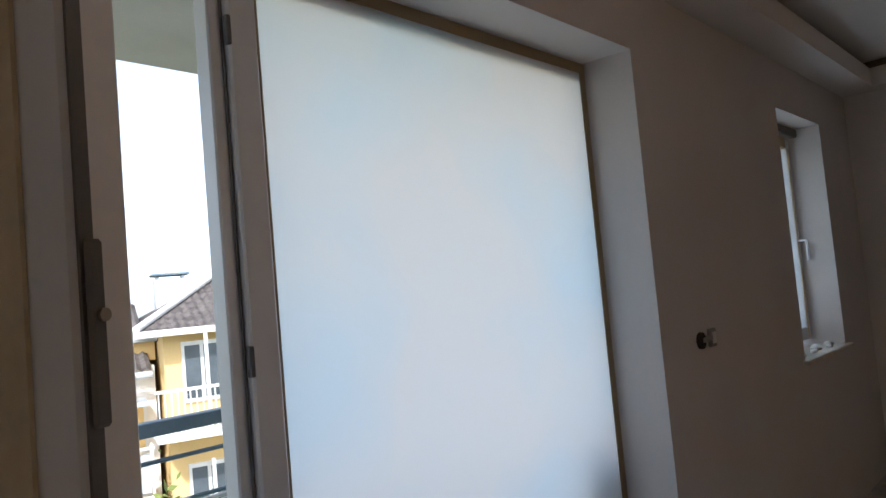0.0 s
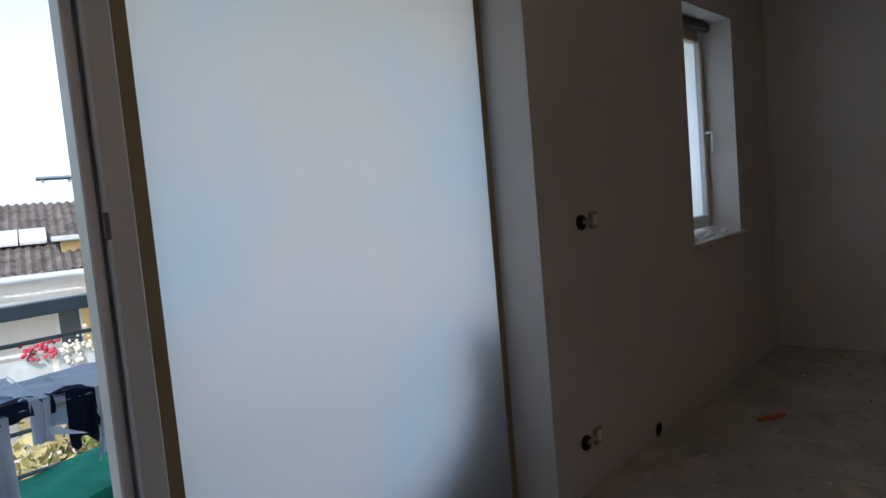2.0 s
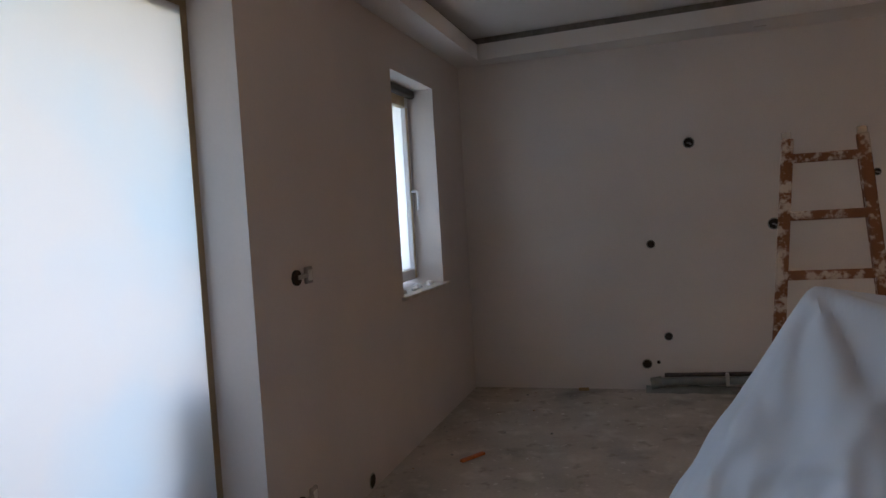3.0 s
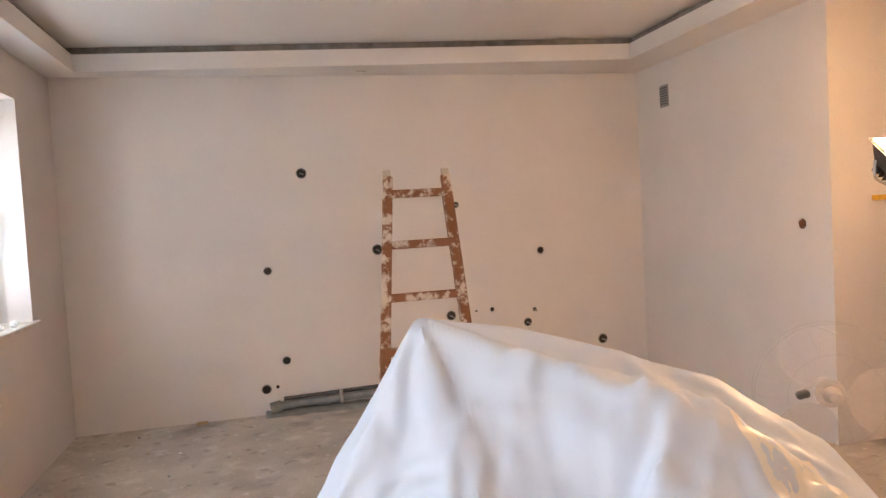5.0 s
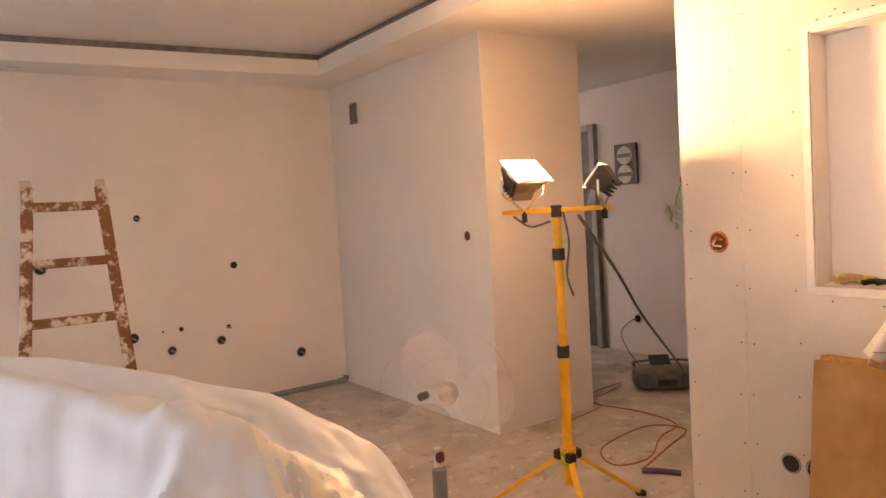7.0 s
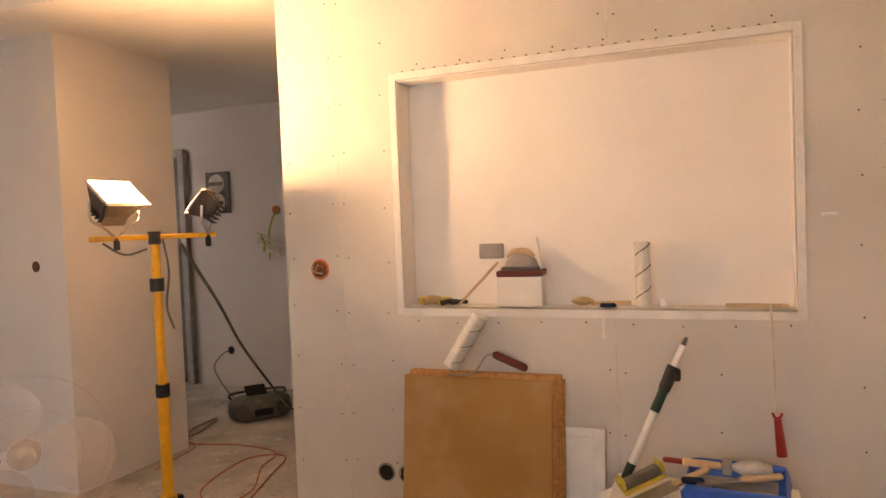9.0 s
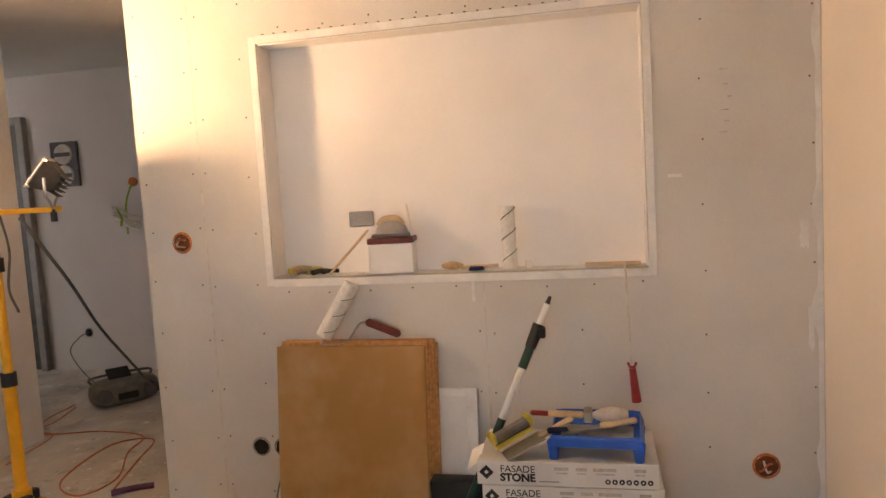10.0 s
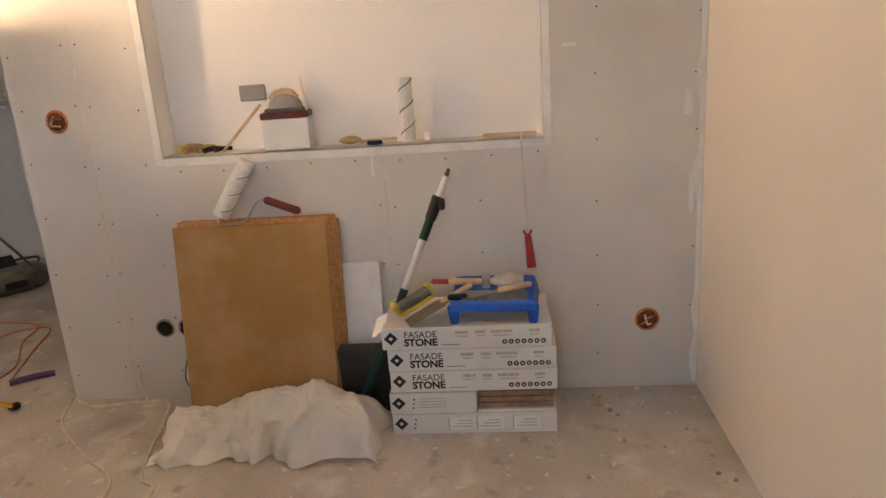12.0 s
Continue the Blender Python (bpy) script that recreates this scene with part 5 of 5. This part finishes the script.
for k in range(46):
    x, y = (rng.uniform(3.9, 4.6), rng.uniform(-6.45, -5.9)) if k < 16 else (rng.uniform(0.05, 0.9), rng.uniform(-2.4, -0.1)) if k < 32 else (rng.uniform(2.2, 4.5), rng.uniform(-0.4, -0.1))
    s = rng.uniform(0.004, 0.012)
    t = bmesh.new()
    bmesh.ops.create_icosphere(t, subdivisions=1, radius=s)
    for v in t.verts:
        v.co = Vector((v.co.x * rng.uniform(0.7, 1.6), v.co.y * rng.uniform(0.7, 1.4), max(0, v.co.z + s * 0.3) * 0.7))
    bmesh.ops.translate(t, vec=(x, y, 0.0), verts=t.verts)
    solo("plaster_crumb", t, rng.choice(["filler", "mortar", "mortar", "bristle"]), "small plaster crumb on the floor", "rubble", group="plaster crumbs")
solo("brick_shard", beam((0.36, -1.75, 0.01), (0.46, -1.60, 0.012), 0.03, 0.016, 0.004), "orange", "orange brick shard on the floor", "rubble")
solo("brick_shard", beam((0.85, -0.07, 0.012), (0.93, -0.06, 0.012), 0.03, 0.02, 0.004), "bristle", "brown clod at the wall foot", "rubble")

# ---- balcony ----
setting("balcony_floor", box(-1.75, -0.45, -8.5, -0.6, -0.25, -0.03), "slab", "grey balcony floor slab")
setting("balcony_ceiling", box(-1.20, -0.4, -8.5, 0.2, 2.395, 2.6), "slab", "grey balcony soffit")
rl = thing("balcony_railing", "blue-grey painted steel balcony railing", "railing", (-1.5, -4.5, -0.03))
part("top_rail", box(-1.52, -1.46, -8.4, -0.7, 1.045, 1.10, 0.004), "rail", rl)
for z in (0.945, 0.775, 0.60, 0.43, 0.26, 0.1):
    part("rail", rod((-1.5, -8.4, z), (-1.5, -0.7, z), 0.009), "rail", rl)
for y in (-8.3, -6.9, -5.6, -3.2, -1.9, -0.8):
    part("post", box(-1.515, -1.485, y - 0.02, y + 0.02, -0.03, 1.05, 0.003), "rail", rl)

rk = thing("drying_rack", "folding white drying rack on the balcony", "drying rack", (-1.0, -4.85, -0.03))
for x in (-0.78, -1.18):
    part("side_bar", rod((x, -5.35, 0.84), (x, -4.25, 0.84), 0.008), "alu", rk)
for k in range(9):
    x = -0.78 - k * 0.05
    part("line", rod((x, -5.35, 0.84), (x, -4.25, 0.84), 0.003), "alu", rk)
for y in (-5.3, -4.3):
    part("leg", rod((-0.75, y, -0.03), (-1.2, y, 0.83), 0.008), "alu", rk)
    part("leg", rod((-1.2, y, -0.03), (-0.75, y, 0.83), 0.008), "alu", rk)


def cloth(name, m_, lab, y0, y1, front, back, seed, top=0.855):
    """A garment hung over the rack: front and back falls with folds."""
    def f(u, v):
        y = y0 + (y1 - y0) * u + 0.02 * noise.noise((u * 3, v * 3, seed))
        L = front + 0.42 + back

        s = v * L
        w = 0.03 * noise.noise((u * 6, seed, 1)) + 0.015 * math.sin(u * 19 + seed)
        if s < front:
            d = (front - s)
            return (-0.765 + w * min(1, d * 3), y, top - d * (1 + 0.25 * noise.noise((u * 2.5, seed, 5))))
        if s < front + 0.42:
            t_ = s - front
            return (-0.765 - t_, y, top + 0.012 * math.sin(t_ * 40 + u * 5) * 0.5 - 0.015 * math.sin(math.pi * t_ / 0.42))
        d = s - front - 0.42
        return (-1.185 - 0.02 - w * min(1, d * 3), y, top - d)
    solo(name, grid(28, 34, f, thick=0.003), m_, lab, "laundry")


cloth("hung_shirt", "cloth_l", "pale blue shirt drying over the rack", -5.15, -4.95, 0.34, 0.12, 1, 0.856)
cloth("hung_trousers", "cloth_n", "navy trousers drying on the rack", -5.06, -4.93, 0.0, 0.10, 3, 0.872)
cloth("hung_towel", "cloth_l", "light blue towel drying over the rack", -4.97, -4.50, 0.01, 0.10, 5, 0.866)
cloth("hung_collar", "cloth_n", "navy garment lying along the rack's edge", -4.98, -4.82, 0.05, -0.30, 8, 0.880)
cloth("hung_cloth", "cloth_l", "small pale cloth hanging from the rack", -4.885, -4.83, 0.14, 0.02, 9, 0.884)
cloth("hung_sleeve", "cloth_n", "navy sleeve hanging from the rack", -4.785, -4.705, 0.17, -0.30, 8, 0.880)
cloth("hung_shirt", "cloth_l", "pale blue garment hanging at the rack's end", -4.70, -4.52, 0.24, 0.2, 11, 0.868)
solo("green_cover", grid(30, 20, lambda u, v: (-1.0 - v * 0.5, -4.86 + u * 0.9, 0.40 + 0.10 * u + 0.012 * noise.noise((u * 7, v * 4, 0)) - (0.3 * max(0, 0.08 - v) / 0.08)), thick=0.004), "cloth_g", "green cloth spread over a low box on the balcony", "cloth")
solo("storage_box", box(-1.44, -1.03, -4.84, -4.05, -0.03, 0.385, 0.01), "grey", "low grey storage box on the balcony", "box")
# unseen shape added to throw soft shade on the sheeting's lower corner
solo("shade_blocker", grid(24, 16, lambda u, v: (-0.35 + 0.04 * math.cos(2 * math.pi * u) * math.cos(v * 1.5), -3.47 + 0.72 * math.sin(2 * math.pi * u) * math.cos(v * 1.5) ** 1.6, -0.03 + 0.62 * math.sin(v * 1.57) * (1 + 0.45 * math.sin(2 * math.pi * u)))), "cloth_n", "added unseen shape that shades the lower corner of the sheeted window", "sack")
# ---- opposite houses ----
EYE = Vector((1.4, -5.7, 1.45))
YAW = radians(70)
FWD, RGT = Vector((-math.sin(YAW), math.cos(YAW), 0)), Vector((math.cos(YAW), math.sin(YAW), 0))
FM = Matrix(((RGT.x, FWD.x, 0, EYE.x), (RGT.y, FWD.y, 0, EYE.y), (0, 0, 1, EYE.z), (0, 0, 0, 1)))


def far(*b, bevel=0.0):
    return box(*b, bevel, m=FM)


def tiled(u0, u1, w0, w1, z0, z1, cut0=0.0, cut1=0.0):
    """A pan-tiled roof slope: rows of waves with stepped courses; cut0, cut1 lean the ends inward towards the top."""
    nu, nv = int((u1 - u0) / 0.055), 26

    def f(a, b):
        row = math.floor(b * nv / 2) if b < 1 else nv // 2 - 1
        fall = b * nv / 2 - row
        lo, hi = u0 + cut0 * b, u1 - cut1 * b
        u = lo + (hi - lo) * a
        return FM @ Vector((u, w0 + (w1 - w0) * b, z0 + (z1 - z0) * b + 0.035 * math.sin(u * 2 * math.pi / 0.22) - 0.06 * fall))
    return grid(nu, nv * 2, f)


setting("ground", box(-900, 900, -900, 900, -11.2, -11.0), "soil", "grassy ground far below")
ha = thing("apartment_house", "white house with a tiled roof and balconies", "house", tuple(FM @ Vector((-3, 22, -12.45))))
part("wall", far(-14, 1.6, 20, 28, -12.45, -1.15), "facade", ha)
part("roof", tiled(-14.5, 1.5, 19.5, 24.4, -1.22, 0.62), "tile", ha, "old pan-tiled roof slope")
part("rear_roof", far(-14.5, 1.5, 24.4, 29, -1.4, 0.45), "tile", ha)
part("gutter", rod(FM @ Vector((-14.5, 19.45, -1.33)), FM @ Vector((1.5, 19.45, -1.33)), 0.09), "metal_l", ha)
for u in (-2.35, -1.62, 0.45 - 1.15, -0.05):
    sl = part("skylight", box(-0.31, 0.31, -0.45, 0.45, 0.0, 0.10, 0.01, m=FM @ Matrix.Translation((u, 21.4, -0.42)) @ Matrix.Rotation(math.atan2(1.84, 4.9), 4, "X")), "alu", ha)
    part("pane", box(-0.25, 0.25, -0.38, 0.38, 0.10, 0.115, m=FM @ Matrix.Translation((u, 21.4, -0.42)) @ Matrix.Rotation(math.atan2(1.84, 4.9), 4, "X")), "skyl", sl)
for u, w, z0, z1, hw in ((-2.05, 23.6, 0.1, 1.15, 0.62), (0.75, 24.6, 0.3, 1.12, 0.45), (2.7, 25.5, 0.3, 1.3, 0.5)):
    ch = part("chimney", far(u - hw, u + hw, w - 0.4, w + 0.4, z0, z1, bevel=0.02), "slab", ha)
    part("chimney_cap", far(u - hw - 0.1, u + hw + 0.1, w - 0.5, w + 0.5, z1 + 0.12, z1 + 0.2, bevel=0.02), "rail", ch)
    for s in (-1, 1):
        part("cap_post", far(u + s * hw * 0.8 - 0.04, u + s * hw * 0.8 + 0.04, w - 0.3, w + 0.3, z1, z1 + 0.12), "metal_l", ch)
part("dormer", far(0.55, 1.7, 20.6, 23, -1.05, -0.55, bevel=0.02), "facade_y", ha)
part("dormer_roof", far(0.35, 1.75, 20.3, 23, -0.55, -0.43, bevel=0.02), "metal_l", ha)
part("awning", beam(FM @ Vector((0.4, 20.7, -0.95)), FM @ Vector((1.1, 20.0, -1.25)), 0.9, 0.04), "awn", ha, "dark blue awning")
for k, z in enumerate((-4.15, -7.15, -10.1)):
    part("balcony_slab", far(-14, 1.4, 18.7, 20, z - 0.2, z, bevel=0.02), "facade", ha)
    for j in range(12):
        u = -13.6 + j * 1.25
        if u < -5 or k > 1:
            continue
        part("balustrade_panel", far(u, u + 1.12, 18.72, 18.78, z + 0.1, z + 1.0), "metal_l", ha)
        part("balustrade_post", far(u + 1.14, u + 1.2, 18.7, 18.8, z, z + 1.25), "alu", ha)
    part("handrail", far(-14, 1.4, 18.7, 18.8, z + 1.1, z + 1.16), "alu", ha)
    for u in (-5.0, -2.35, 0.2):
        wd = part("window", far(u, u + 1.15, 19.93, 20.0, z + 0.7 + 0.2, z + 2.2), "alu", ha)
        part("pane", far(u + 0.08, u + 0.54, 19.9, 19.94, z + 1.0, z + 2.1), "pane", wd)
        part("pane", far(u + 0.61, u + 1.07, 19.9, 19.94, z + 1.0, z + 2.1), "facade_y", wd, "orange curtain behind the pane")
part("terrace_roof", beam(FM @ Vector((-6, 19.2, -1.95)), FM @ Vector((1.3, 19.2, -1.95)), 1.2, 0.12), "metal_l", ha)
part("terrace_screen", far(-3.4, -2.1, 18.8, 18.9, -2.0, -1.2, bevel=0.02), "alu", ha)
for u, m_ in ((-0.4, "flower"), (0.0, "flower"), (0.45, "flower_w"), (0.75, "flower_w")):
    t = bmesh.new()
    for k in range(22):
        r_ = random.Random(k + int(u * 100))
        bmesh.ops.create_icosphere(t, subdivisions=1, radius=r_.uniform(0.03, 0.07), matrix=FM @ Matrix.Translation((u + r_.gauss(0, 0.12), 18.6 + r_.gauss(0, 0.06), -3.0 + r_.gauss(0, 0.14))))
    tagged(part("flower_box", t, m_, ha), kind="stuff")

hb_ = thing("yellow_house", "yellow rendered house with a hipped tile roof", "house", tuple(FM @ Vector((5, 22, -12.45))))
part("wall", far(1.75, 12, 19, 27, -12.45, -0.28), "facade_y", hb_)
part("roof", tiled(1.1, 12.5, 18.4, 23.5, -0.25, 1.35, 3.0, 3.0), "tile", hb_, "hipped pan-tile roof")
t = bmesh.new()
vs = [t.verts.new(FM @ Vector(p)) for p in ((1.1, 18.4, -0.25), (4.1, 23.5, 1.35), (1.1, 27.5, -0.25))]
t.faces.new(vs)
part("roof_hip", t, "tile", hb_)
part("hip_ridge", rod(FM @ Vector((1.1, 18.4, -0.2)), FM @ Vector((4.1, 23.5, 1.43)), 0.09), "facade", hb_)
part("eave_board", far(1.05, 12.5, 18.3, 18.42, -0.40, -0.24), "facade", hb_)
for u in (2.15, 4.6):
    for z in (-2.65, -5.65, -8.6):
        wd = part("window", far(u, u + 0.95, 18.92, 19.0, z + 0.55, z + 2.05), "alu", hb_)
        part("pane", far(u + 0.07, u + 0.43, 18.89, 18.93, z + 0.65, z + 1.95), "pane", wd)
        part("pane", far(u + 0.52, u + 0.88, 18.89, 18.93, z + 0.65, z + 1.95), "pane", wd)
for z in (-2.65, -5.65):
    part("balcony_slab", far(1.4, 6.5, 17.8, 19, z - 0.18, z), "facade", hb_)
    for j in range(16):
        part("baluster", far(1.45 + j * 0.14, 1.48 + j * 0.14, 17.85, 17.9, z, z + 0.95), "alu", hb_)
    part("handrail", far(1.4, 6.5, 17.82, 17.93, z + 0.95, z + 1.02), "alu", hb_)
    part("post", far(2.55, 2.63, 17.85, 17.93, z, z + 2.3), "alu", hb_)

# shrubs and trees in the yard
def tree(at, height, spread, seed, m_):
    r_ = random.Random(seed)
    at = Vector(at)
    th = thing("yard_tree", "straggly yellow-green tree below the balcony", "tree", tuple(at), group="yard trees")
    t = rod(at, at + Vector((0, 0, height * 0.6)), 0.14, 0.07)
    ends = []
    for k in range(9):
        a = r_.uniform(0, 6.28)
        p = at + Vector((0, 0, height * r_.uniform(0.35, 0.6)))
        q = p + Vector((math.cos(a) * spread * r_.uniform(0.4, 0.8), math.sin(a) * spread * r_.uniform(0.4, 0.8), height * r_.uniform(0.15, 0.38)))
        rod(p, q, 0.045, 0.015, bm=t, seg=7)
        ends.append((p, q))
    part("trunk", t, "bark", th)
    t = bmesh.new()
    for k in range(4500):
        p, q = r_.choice(ends)
        c = p.lerp(q, r_.uniform(0.35, 1.1)) + Vector((r_.gauss(0, 0.35), r_.gauss(0, 0.35), r_.gauss(0, 0.3)))
        s = r_.uniform(0.06, 0.14)
        u = Vector((r_.gauss(0, 1), r_.gauss(0, 1), r_.gauss(0, 1))).normalized()
        v = u.cross(Vector((r_.gauss(0, 1), r_.gauss(0, 1), r_.gauss(0, 1)))).normalized()
        t.faces.new([t.verts.new(c + s * (a_ * u + b_ * v * 0.5)) for a_, b_ in ((-1, 0), (0, -1), (1, 0), (0, 1))])
    part("crown", t, m_, th)


for k, (u, w, top, m_) in enumerate(((-1.0, 10.5, -2.35, "straw"), (-0.25, 11.5, -2.45, "leaf"), (0.55, 10.8, -2.4, "straw"), (-1.9, 11.5, -2.5, "leaf"), (1.4, 12, -2.6, "leaf"), (-0.6, 13, -2.8, "straw"), (2.6, 13, -2.8, "straw"))):
    g = FM @ Vector((u, w, 0))
    tree((g.x, g.y, -11.0), EYE.z + top + 11.0, 1.9, k + 3, m_)
